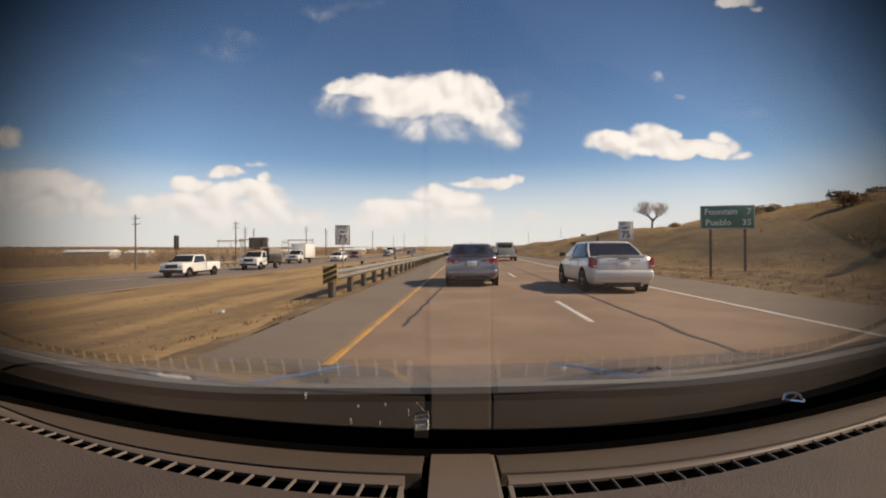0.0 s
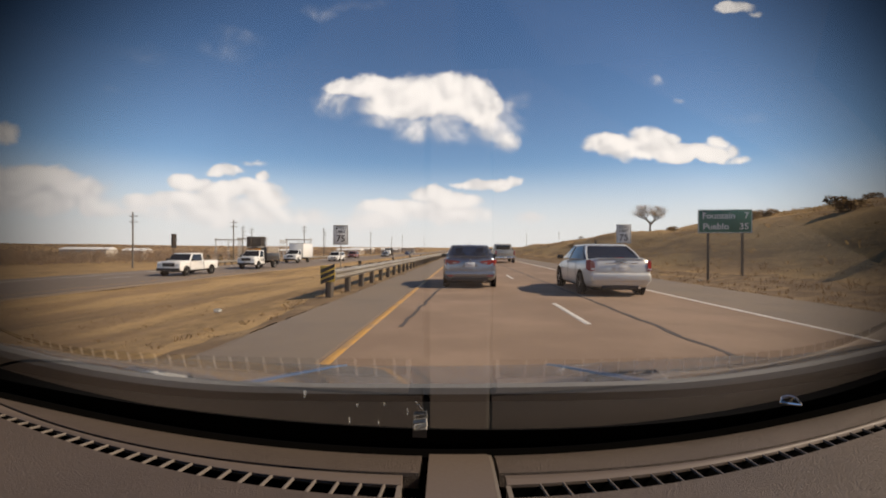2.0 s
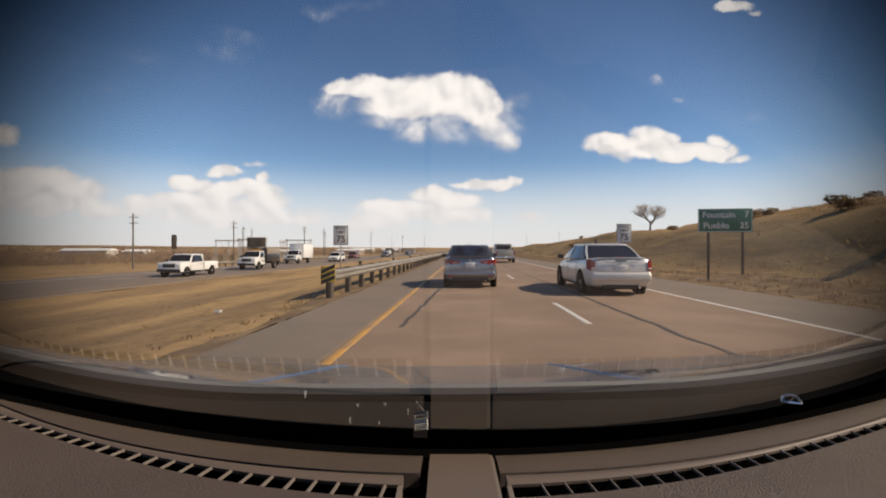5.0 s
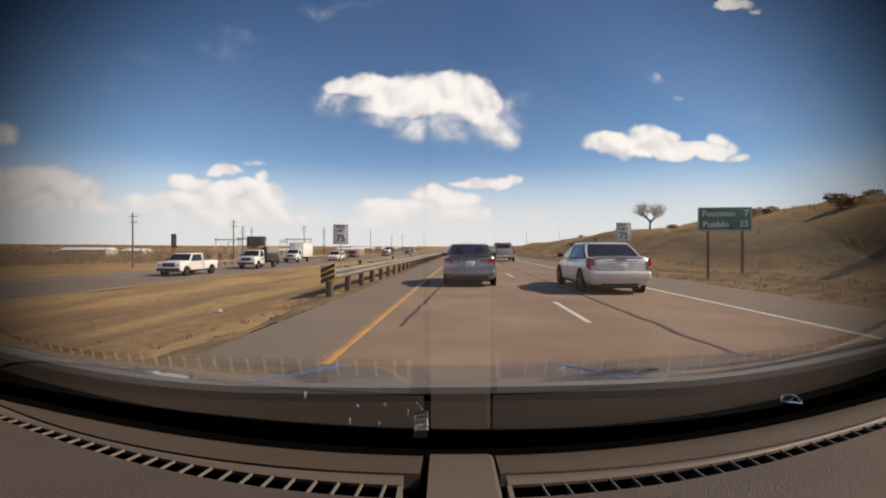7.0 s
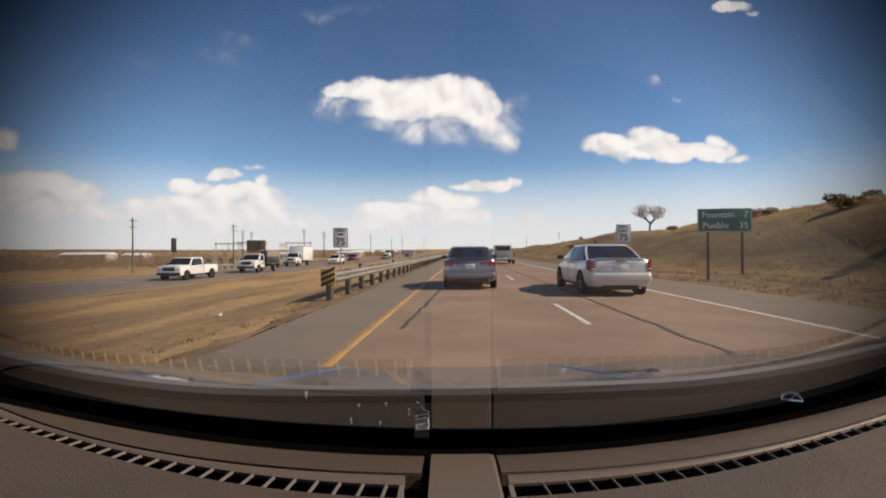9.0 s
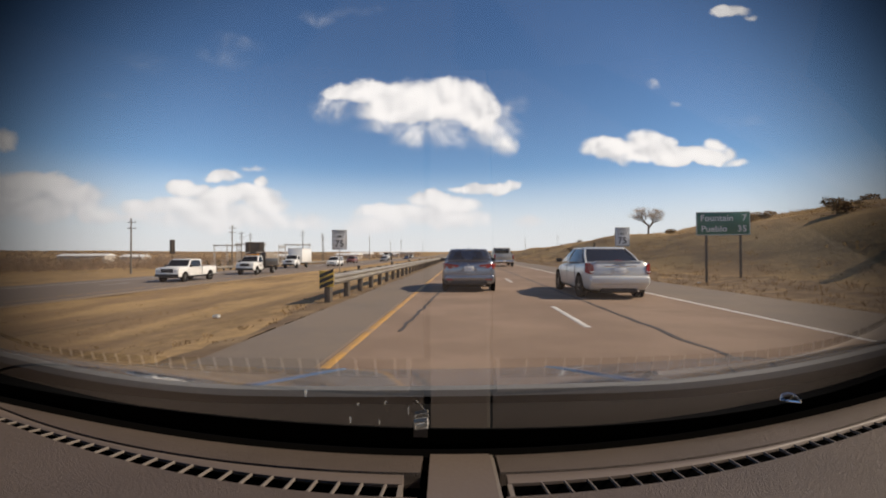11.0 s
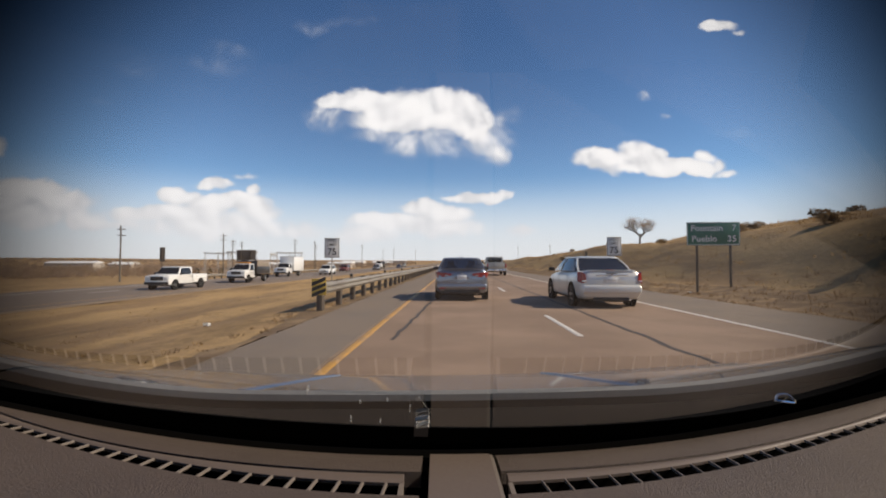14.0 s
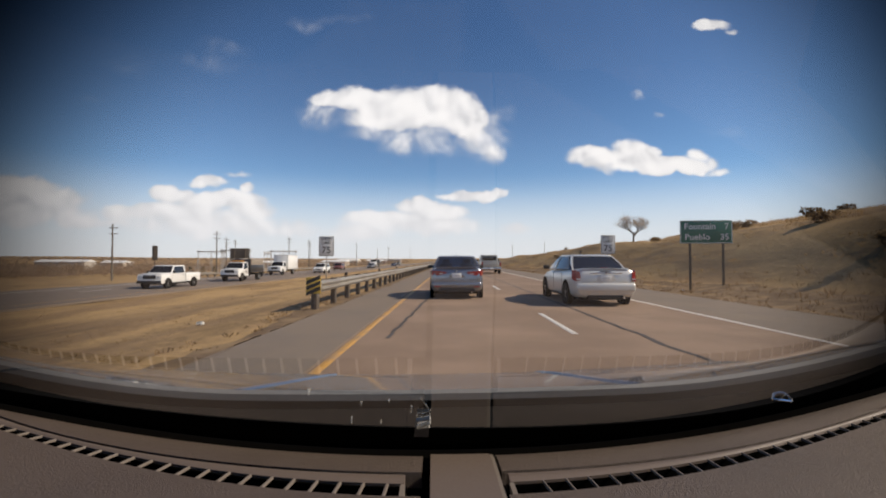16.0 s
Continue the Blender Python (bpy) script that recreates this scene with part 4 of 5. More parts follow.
def service_truck(name, at, turn, label, group=""):
    car = thing(name, at, turn, label, "truck", group)
    cab(car, WHITE_PAINT, 0.75, 2.25, 0.5, 1.35, 2.10, 3.3, 1.0)
    bed = bmesh.new()
    block((2.2, 3.6, 0.12), (0, -1.25, 0.98), 0.02, bed)
    for s in (-1, 1):
        block((0.06, 3.6, 0.75), (s * 1.07, -1.25, 1.40), 0.01, bed)
    block((2.2, 0.06, 1.5), (0, 0.52, 1.75), 0.01, bed)
    part("stake_bed", bed, DARK_PAINT, car, "dark open cargo bed")
    for s in (-1, 1):
        for k in range(7):
            part("stake_board", block((0.03, 0.38, 0.72), (s * 1.07, -2.75 + 0.46 * k, 2.10), 0.006), WOOD, car)
    part("drum", rod((-0.45, -0.1, 1.04), (-0.45, -0.1, 1.95), 0.32, sides=20), CARGO_BLUE, car, "blue drum")
    part("drum", rod((0.40, -0.1, 1.04), (0.40, -0.1, 1.95), 0.32, sides=20), CARGO_BLUE, car, "blue drum")
    part("light_bar", block((1.3, 0.34, 0.14), (0, 1.25, 2.22), 0.04), AMBER, car, "amber beacon bar")
    for s in (-1, 1):
        part("ladder_rail", rod((s * 0.75, -2.9, 2.55), (s * 0.75, 2.1, 2.42), 0.03), STEEL, car)
        part("mud_flap", block((0.5, 0.02, 0.5), (s * 0.8, -2.9, 0.62), 0.004), BLACK, car)
        bars(car, (s * 1.006, 1.45, 1.02), 0.7, 0.2, 2, "y", BLACK)
    part("chassis", block((1.1, 6.0, 0.2), (0, 0.0, 0.72), 0.02), VOID, car)
    wheels_for(car, 1.0, (2.35,), 0.42)
    wheels_for(car, 1.0, (-2.0,), 0.42, 0.4, False)
    return car


def wagon(name, at, turn, material, label, L=4.8, W=1.9, H=1.8, category="car", blunt=0.25, group=""):
    """A van or tall estate with an upright tail."""
    car = thing(name, at, turn, label, category, group)
    h, b = W / 2, L / 2
    waist = H * 0.58
    lean = lambda z: 1.0 if z < waist else 1.0 - 0.17 * (z - waist) / (H - waist)
    nose = 1.0
    outline = [(-b + 0.06, 0.34), (b - 0.12, 0.32), (b, 0.48), (b - 0.05, waist - 0.22), (b - nose, waist + 0.02), (b - nose - 0.78, H - 0.05), (b - nose - 1.1, H), (-b + blunt + 0.1, H), (-b + blunt, H - 0.06), (-b, waist), (-b, 0.5)]
    part("body", prism(outline, h, bevel=0.045, lean=lean), material, car)
    front = b - nose - 0.16
    cuts = steps(-b + blunt + 0.18, front, 3)
    for i in range(3):
        a, c = cuts[i] + 0.03, cuts[i + 1] - 0.03
        side_glass(car, [(a - (0.1 if i == 0 else 0), waist + 0.06), (c, waist + 0.06), (c - (0.60 if i == 2 else 0), H - 0.13), (a + 0.02, H - 0.13)], h, lean)
    shield = loft([[(-h * 0.9, b - nose - 0.05 + d, waist + 0.09), (h * 0.9, b - nose - 0.05 + d, waist + 0.09), (h * 0.78, b - nose - 0.72 + d, H - 0.10), (-h * 0.78, b - nose - 0.72 + d, H - 0.10)] for d in (0, 0.045)])
    part("front_window", shield, WINDOW, car, smooth=False)
    rear = loft([[(-h * 0.82, -b + 0.05 + d, waist + 0.08), (h * 0.82, -b + 0.05 + d, waist + 0.08), (h * 0.72, -b + blunt - 0.03 + d, H - 0.14), (-h * 0.72, -b + blunt - 0.03 + d, H - 0.14)] for d in (0, -0.04)])
    part("rear_window", rear, WINDOW, car, smooth=False)
    for s in (-1, 1):
        part("tail_light", block((0.15, 0.08, 0.34), (s * h * 0.86, -b + 0.03, waist - 0.12), 0.02), LAMP_RED, car, "red tail light")
        part("headlight", block((0.32, 0.14, 0.16), (s * h * 0.72, b - 0.06, waist - 0.30), 0.03), LAMP_CLEAR, car, "clear headlight")
        part("door_mirror", block((0.18, 0.10, 0.15), (s * (h + 0.09), b - nose - 0.35, waist + 0.12), 0.03), BLACK, car)
        for y in (0.25, -0.75):
            part("door_handle", block((0.03, 0.15, 0.03), (s * (h + 0.003), y, waist - 0.12), 0.008), material, car)
            part("door_gap", block((0.006, 0.009, waist * 0.62), (s * h * 1.0, y - 0.18, waist * 0.62)), VOID, car, smooth=False)
        part("sill", block((0.05, L * 0.62, 0.16), (s * h * 0.985, 0, 0.36), 0.02), GREY_PAINT, car)
    part("grille", block((W * 0.48, 0.05, 0.18), (0, b - 0.01, waist - 0.33), 0.02), BLACK, car)
    part("rear_bumper", block((W * 0.97, 0.16, 0.22), (0, -b + 0.01, 0.47), 0.05), material, car)
    part("number_plate", block((0.31, 0.012, 0.15), (0, -b - 0.006, waist - 0.14), 0.004), PLATE, car)
    wheels_for(car, h, (-b + 0.92, b - 0.92), 0.36)
    # shade under the body given by a black block
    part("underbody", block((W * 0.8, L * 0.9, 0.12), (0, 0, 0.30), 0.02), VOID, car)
    return car


def dump_truck(name, at, turn, label, group=""):
    car = thing(name, at, turn, label, "truck", group)
    cab(car, WHITE_PAINT, 1.2, 2.9, 0.6, 1.65, 2.75, 4.2, 1.1)
    tub = [(-4.0, 1.25), (0.85, 1.25), (1.05, 2.75), (-4.3, 2.55)]
    part("dump_body", prism(tub, 1.2, bevel=0.04), DARK_PAINT, car, "dark steel dump body")
    for s in (-1, 1):
        for k in range(6):
            part("body_rib", block((0.07, 0.10, 1.25), (s * 1.22, -3.7 + 0.85 * k, 1.95), 0.01), GREY_PAINT, car)
    part("chassis", block((1.0, 8.0, 0.3), (0, 0, 0.95), 0.02), VOID, car)
    wheels_for(car, 1.15, (3.0, -2.0, -3.2), 0.5, 0.35, False)
    return car


# ---- traffic ----
sedan("sedan", (0.19, 17.2, 0.0), 0.0, SILVER_BLUE, "silver-blue saloon car with red wrap-round tail lights", 4.55, 1.80, 1.46, 0)
sedan("sedan", (4.3, 15.0, 0.0), 0.0, PALE_SILVER, "pale silver saloon car with upright red tail lights", 4.75, 1.78, 1.47, 1)
pickup("pickup_truck", (3.95, 47.0, 0.0), 0.0, TAN_PAINT, "tan-grey pickup truck seen from the tailgate")
wagon("van", (4.5, 1.1, 0.0), 0.0, DARK_PAINT, "charcoal panel van in the next lane", 5.0, 1.9, 1.95, "van")
near_lane, far_lane = OTHER[1] - 3.5, OTHER[1] - 7.2
on_road = OTHER_Z + 0.004
pickup("pickup_truck", (near_lane, 38.5, on_road), 180, WHITE_PAINT, "white pickup truck on the opposite carriageway", "oncoming traffic")
box_truck("box_truck", (far_lane, 74.0, on_road), 180, "white box truck on the opposite carriageway", "oncoming traffic")
wagon("van", (near_lane, 84.0, on_road), 180, WHITE_PAINT, "white passenger van on the opposite carriageway", 4.9, 1.9, 1.8, "van", group="oncoming traffic")
wagon("suv", (far_lane, 112.0, on_road), 180, RED_PAINT, "dull red sport utility car on the opposite carriageway", 4.6, 1.85, 1.75, group="oncoming traffic")
sedan("sedan", (near_lane, 136.0, on_road), 180, GREY_PAINT, "grey saloon car on the opposite carriageway", group="oncoming traffic")
dump_truck("dump_truck", (far_lane, 165.0, on_road), 180, "white dump truck with a dark body", "oncoming traffic")
sedan("sedan", (near_lane, 190.0, on_road), 180, BLUE_PAINT, "navy blue car on the opposite carriageway", group="oncoming traffic")
wagon("suv", (far_lane, 240.0, on_road), 180, TAN_PAINT, "tan sport utility car far down the opposite carriageway", 4.6, 1.85, 1.75, group="oncoming traffic")
service_truck("service_truck", (near_lane, 52.0, on_road), 180, "white utility truck with a dark stake bed and drums", "oncoming traffic")


# ---- guardrail in the median ----
BEAM = [(0.0, 0.155), (0.012, 0.15), (0.02, 0.125), (0.075, 0.095), (0.082, 0.07), (0.075, 0.05), (0.018, 0.02), (0.012, 0.0), (0.018, -0.02), (0.075, -0.05), (0.082, -0.07), (0.075, -0.095), (0.02, -0.125), (0.012, -0.15), (0.0, -0.155)]
RAIL_START, RAIL_END, RAIL_X, RAIL_Z = 12.4, 220.0, -3.72, 0.56
rail = thing("guardrail", (RAIL_X, RAIL_START, 0), label="galvanised double-sided guardrail on dark weathered posts", category="guardrail", kind="")


def beam_mesh(length, side):
    outer = [(side * (0.11 + d), z) for d, z in BEAM]
    inner = [(side * (0.107 + d), z) for d, z in reversed(BEAM)]
    rings = [[(x, y, RAIL_Z + z) for x, z in outer + inner] for y in (0.0, length)]
    return loft(rings)


post_bm = block((0.15, 0.20, 0.92), (0, 0, 0.27), 0.012)
block((0.20, 0.15, 0.34), (0, 0, RAIL_Z), 0.01, post_bm)
first_post = part("post", post_bm, POST, rail)
PITCH = 1.905
count = int((RAIL_END - RAIL_START) / PITCH)
for k in range(1, count):
    other = first_post.copy()
    scene.collection.objects.link(other)
    other.matrix_basis = pose(0, k * PITCH, random.uniform(-0.01, 0.01), 0, random.uniform(-1.5, 1.5), random.uniform(-3, 3))
reflector_bm = block((0.10, 0.05, 0.11), (0, 0, 0.80), 0.006)
first_reflector = part("reflector", reflector_bm, BLACK, rail, "small dark reflector block on the post")
first_reflector.matrix_basis = pose(-0.05, PITCH * 2, 0)
for k in range(6, min(count, 60), 4):
    other = first_reflector.copy()
    scene.collection.objects.link(other)
    other.matrix_basis = pose(-0.05, PITCH * k, 0)
for side in (1, -1):
    first = part("beam", beam_mesh(PITCH * 4 + 0.12, side), STEEL, rail)
    for k in range(1, count // 4):
        other = first.copy()
        scene.collection.objects.link(other)
        other.matrix_basis = pose(side * 0.003 * (k % 2), k * PITCH * 4, random.uniform(-0.006, 0.006), 0, 0, random.uniform(-0.12, 0.12))
marker_yellow = paint("yellow_reflective_sheet", (0.55, 0.36, 0.05), 0.5, grain=50, vary=0.25, patch=5)
marker = part("end_marker", block((0.40, 0.02, 0.44), (0.0, -0.22, 0.60), 0.006), marker_yellow, rail, "yellow and black striped hazard board")
for k in (-1, 0, 1):
    stripe = bmesh.new()
    a, w = 0.15 * k, 0.05
    loft([[(-0.19, y, 0.60 + a - 0.08 - w), (0.19, y, 0.60 + a + 0.08 - w), (0.19, y, 0.60 + a + 0.08 + w), (-0.19, y, 0.60 + a - 0.08 + w)] for y in (-0.236, -0.229)], stripe)
    part("stripe", stripe, BLACK, marker, smooth=False)
part("end_post", block((0.16, 0.16, 1.0), (0, -0.10, 0.28), 0.012), POST, rail)
part("end_shoe", block((0.32, 0.3, 0.32), (0, 0.02, RAIL_Z), 0.06), STEEL, rail)

far_rail = thing("guardrail", (OTHER[0] - 1.3, 52.0, OTHER_Z - 0.1), label="low galvanised guardrail beyond the opposite carriageway", category="guardrail")
for k in range(44):
    post_copy = first_post.copy()
    scene.collection.objects.link(post_copy)
    post_copy.parent = far_rail
    post_copy.matrix_basis = pose(0, k * PITCH, 0)
for k in range(11):
    beam_copy = first.copy()
    scene.collection.objects.link(beam_copy)
    beam_copy.parent = far_rail
    beam_copy.matrix_basis = pose(0, k * PITCH * 4, 0, 0, 0, 180) @ pose(0, -PITCH * 4 - 0.12, 0)

# ---- the carrying car's outside ----
CAR_BLUE = paint("dark_blue_car_paint", (0.02, 0.03, 0.06), 0.35, metal=0.3, grain=150, vary=0.2, patch=1.5, coat=0.5)
hull([(-2.65, 0.62, 0.42, 0.80), (-2.58, 0.76, 0.32, 0.90), (-2.35, 0.84, 0.26, 0.93), (-1.6, 0.88, 0.22, 0.93), (-0.4, 0.90, 0.21, 0.93), (0.6, 0.90, 0.21, 0.92), (0.9, 0.89, 0.21, 0.84), (1.5, 0.87, 0.23, 0.76), (1.85, 0.78, 0.26, 0.66), (1.98, 0.6, 0.32, 0.56)], CAR_BLUE, carrier, "body_shell", "dark blue lower body")
part("roof_panel", loft([rounded(-1.1, 0.70, 1.12, 0.16, TOP[2] + 0.125), rounded(-1.1, 0.70, 1.10, 0.16, TOP[2] + 0.15), rounded(-1.1, 0.60, 0.95, 0.15, TOP[2] + 0.185)]), CAR_BLUE, carrier)
for side in (-1, 1):
    for (ya, za), (yb, zb), wide in (((0.66, 1.03), (-0.02, TOP[2] + 0.04), 0.03), ((-0.75, 0.94), (-0.85, TOP[2] + 0.12), 0.04), ((-2.2, 0.94), (-1.9, TOP[2] + 0.10), 0.07)):
        part("roof_pillar", loft([[(side * (x + dx), y + dy, z) for dx, dy in ((-0.02, -wide), (0.02, -wide), (0.02, wide), (-0.02, wide))] for x, y, z in ((0.80, ya, za), (0.72, yb, zb))]), CAR_BLUE, carrier, smooth=False)
    part("headlight", block((0.32, 0.2, 0.13), (side * 0.58, 1.83, 0.56), 0.04), LAMP_CLEAR, carrier)
    part("tail_light", block((0.28, 0.12, 0.16), (side * 0.62, -2.58, 0.80), 0.03), LAMP_RED, carrier)
    for y in (1.22, -1.62):
        # black disc in place of a shaded wheel opening
        part("wheel_arch", lathe([(side * 0.012, 0.39), (side * -0.10, 0.39)], (side * 0.885, y, 0.33), 28), VOID, carrier)
        wheel(carrier, side * 0.80, y, 0.325)


# ---- roadside plants ----
SAGE = foliage("sagebrush", (0.21, 0.14, 0.072), 0.45)
TWIG = foliage("bare_twigs", (0.40, 0.295, 0.205), 0.4)
BARK = paint("grey_bark", (0.10, 0.075, 0.055), 0.95, grain=14, vary=0.4, bump=0.01, patch=2)
EVERGREEN = foliage("dark_evergreen", (0.04, 0.05, 0.025), 0.4)


class Soup:
    """Many small pieces gathered into one mesh."""

    def __init__(self):
        self.verts, self.faces = [], []

    def tri(self, a, b, c):
        n = len(self.verts)
        self.verts += [a, b, c]
        self.faces.append((n, n + 1, n + 2))

    def spear(self, base, tip, w):
        """A thin upright blade with a fold."""
        a = random.uniform(0, math.pi)
        dx, dy = w * math.cos(a), w * math.sin(a)
        n = len(self.verts)
        mid = ((base[0] + tip[0]) / 2 - dy * 0.6, (base[1] + tip[1]) / 2 + dx * 0.6, (base[2] + tip[2]) / 2)
        self.verts += [(base[0] - dx, base[1] - dy, base[2]), (base[0] + dx, base[1] + dy, base[2]), tip, mid]
        self.faces += [(n, n + 3, n + 2), (n + 3, n + 1, n + 2)]

    def done(self, name, material, parent=None):
        data = bpy.data.meshes.new(name)
        data.from_pydata(self.verts, [], self.faces)
        data.materials.append(material)
        ob = new(name, data)
        if parent:
            ob.parent = parent
        return ob


def tuft(soup, x, y, z, high, wide, blades):
    for _ in range(blades):
        a, lean = random.uniform(0, 6.283), random.uniform(0.1, 0.9)
        h = high * random.uniform(0.5, 1.1)
        r = random.uniform(0, wide * 0.5)
        bx, by = x + r * math.cos(a), y + r * math.sin(a)
        soup.spear((bx, by, z - 0.02), (bx + h * lean * math.cos(a), by + h * lean * math.sin(a), z + h), 0.012 + 0.012 * random.random() + 0.05 * h)


def patchy(x, y, scale=0.12):
    return noise.fractal((x * scale, y * scale * 0.6, 7.0), 1.0, 2.0, 3)


random.seed(11)
straw, weeds = Soup(), Soup()
for _ in range(6000):                       # cut slope
    y = 2 + 110 * random.random() ** 1.7
    x = 9.6 + 26 * random.random()
    if patchy(x, y) > -0.25:
        tuft(straw if x > 13.5 and random.random() < 0.8 else weeds, x, y, land(x, y), random.uniform(0.08, 0.24), 0.4, 5)
for _ in range(1500):                       # median
    y = 3 + 90 * random.random() ** 1.5
    x = random.uniform(-19.3, -4.6)
    if patchy(x, y, 0.2) > 0.15:
        tuft(straw, x, y, land(x, y), random.uniform(0.02, 0.06), 0.5, 6)
for _ in range(500):                       # dark weeds along the pavement
    y = 2.5 + 75 * random.random() ** 1.5
    x = random.gauss(-3.95, 0.32)
    if patchy(x * 2, y, 0.3) > -0.15 and x < -3.35:
        tuft(weeds if random.random() < 0.75 else straw, x, y, land(x, y), random.uniform(0.03, 0.09), 0.25, 5)
for _ in range(900):
    y = 3 + 80 * random.random() ** 1.5
    x = 9.0 + abs(random.gauss(0, 0.5))
    tuft(weeds, x, y, land(x, y), random.uniform(0.04, 0.12), 0.25, 5)
tagged(straw.done("grass", STRAW), "tufts of dry straw-coloured grass", "grass", kind="stuff")
tagged(weeds.done("weeds", WEED), "low dark brown roadside weeds", "weeds", kind="stuff")


def shrub_mesh(seed, n=900):
    random.seed(seed)
    soup = Soup()
    lobes = [(random.uniform(-0.35, 0.35), random.uniform(-0.35, 0.35), random.uniform(0.18, 0.5), random.uniform(0.22, 0.4)) for _ in range(7)]
    for _ in range(n):
        lx, ly, lz, lr = random.choice(lobes)
        d = Vector((random.gauss(0, 1), random.gauss(0, 1), random.gauss(0, 0.8))).normalized() * lr * random.uniform(0.5, 1.08)
        p = Vector((lx, ly, max(0.02, lz + d.z * 0.9))) + Vector((d.x, d.y, 0))
        e = d.normalized() * random.uniform(0.06, 0.16)
        side = e.cross(Vector((random.random(), random.random(), 1))).normalized() * random.uniform(0.025, 0.06)
        soup.tri(tuple(p - side), tuple(p + side), tuple(p + e))
    return soup


def shrub(at, size, seed, material=SAGE, label="rounded dark sagebrush shrub on the dry slope"):
    ob = thing("shrub", at, random.uniform(0, 360), label, "shrub", "shrubs on the slope")
    part_foliage = shrub_mesh(seed).done("foliage", material, ob)
    stems = bmesh.new()
    for k in range(5):
        a = 2 * math.pi * k / 5
        rod((0.04 * math.cos(a), 0.04 * math.sin(a), -0.1), (0.28 * math.cos(a), 0.28 * math.sin(a), 0.42), 0.02, 0.008, 5, stems)
    part("stem", stems, BARK, ob)
    ob.scale = (size, size, size * 0.8)
    return ob


random.seed(5)
kinds = [shrub((24.5, 31.0, land(24.5, 31.0)), 1.1, 21), shrub((27.0, 44.0, land(27.0, 44.0)), 1.2, 22), shrub((21.0, 47.0, land(21, 47)), 1.0, 23)]
for k in range(62):
    y = 12 + 150 * random.random() ** 1.4
    x = random.uniform(12.5, 38) if random.random() < 0.7 else random.uniform(26, 34)
    size = random.uniform(0.4, 1.1)
    source = kinds[k % 3]
    other = copy_thing(source, pose(x, y, land(x, y) - 0.05, 0, 0, random.uniform(0, 360)))
    other.scale = (size, size, size * random.uniform(0.55, 0.9))


def limbs(bm, base, way, length, r, depth, tips):
    end = base + way * length
    rod(base, end, r, r * 0.62, 6 if depth > 1 else 4, bm)
    if depth == 0:
        tips.append((end, way))
        return
    for k in range(4):
        a = 2 * math.pi * (k / 4 + random.random() * 0.2)
        bend = Vector((math.cos(a), math.sin(a), random.uniform(-0.1, 0.5)))
        limbs(bm, base + way * length * random.uniform(0.6, 1.0), (way * 0.75 + bend * random.uniform(0.45, 0.9)).normalized(), length * random.uniform(0.55, 0.75), r * 0.55, depth - 1, tips)


def bare_tree(at, high, seed, label):
    random.seed(seed)
    tree = thing("tree", at, 0, label, "tree")
    bm, tips = bmesh.new(), []
    limbs(bm, Vector((0, 0, -0.2)), Vector((0.03, 0, 1)).normalized(), high * 0.36, high * 0.03, 4, tips)
    part("trunk", bm, BARK, tree)
    soup = Soup()
    for p, way in tips:
        for _ in range(9):
            d = (way + Vector((random.uniform(-1, 1), random.uniform(-1, 1), random.uniform(-0.6, 0.9)))).normalized() * high * random.uniform(0.05, 0.13)
            soup.spear(tuple(p), tuple(p + d), high * 0.0028)
    tagged(soup.done("crown", TWIG, tree), "bare brown twigs")
    return tree


bare_tree((30.5, 76.0, land(30.5, 76.0)), 6.6, 3, "leafless tree with a forked trunk on the slope's crest")

# far belt of leafless trees beyond the other carriageway
random.seed(8)
belt = Soup()
for k in range(3800):
    y = 105 + 330 * random.random() ** 1.1 if k < 2600 else random.uniform(220, 800)
    x = -random.uniform(0.35, 1.35) * y - random.uniform(25, 45) if k < 2600 else -random.uniform(0.04, 0.4) * y - 30
    if patchy(x, y, 0.012) < -0.3:
        continue
    z, high = land(x, y), random.uniform(1.8, 4.4)
    wide = high * random.uniform(0.7, 1.2)
    belt.spear((x, y, z), (x, y, z + high * 0.7), 0.1)
    for _ in range(80):
        a, up = random.uniform(0, 6.283), random.random()
        r = wide * 0.5 * math.sin(math.pi * (0.15 + 0.8 * up)) * random.uniform(0.5, 1.0)
        p = (x + r * 0.6 * math.cos(a), y + r * 0.6 * math.sin(a), z + high * (0.1 + 0.8 * up))
        belt.spear(p, (p[0] + r * 0.6 * math.cos(a), p[1] + r * 0.6 * math.sin(a), p[2] + high * random.uniform(0.08, 0.25)), 0.09)
for _ in range(900):
    y = random.uniform(480, 1500)
    x = -random.uniform(0.1, 1.25) * y
    z, high = land(x, y), random.uniform(4, 8)
    for _ in range(16):
        a, up = random.uniform(0, 6.283), random.random()
        r = high * 0.9 * random.random()
        p = (x + r * math.cos(a), y + r * math.sin(a), z + high * 0.5 * up - 0.3)
        belt.spear(p, (p[0] + random.uniform(-1.5, 1.5), p[1], p[2] + high * random.uniform(0.2, 0.5)), 0.7)
tagged(belt.done("woodland", TWIG), "far belt of leafless grey-brown trees", "woodland", kind="stuff")

# row of small conifers beside the other carriageway
random.seed(14)


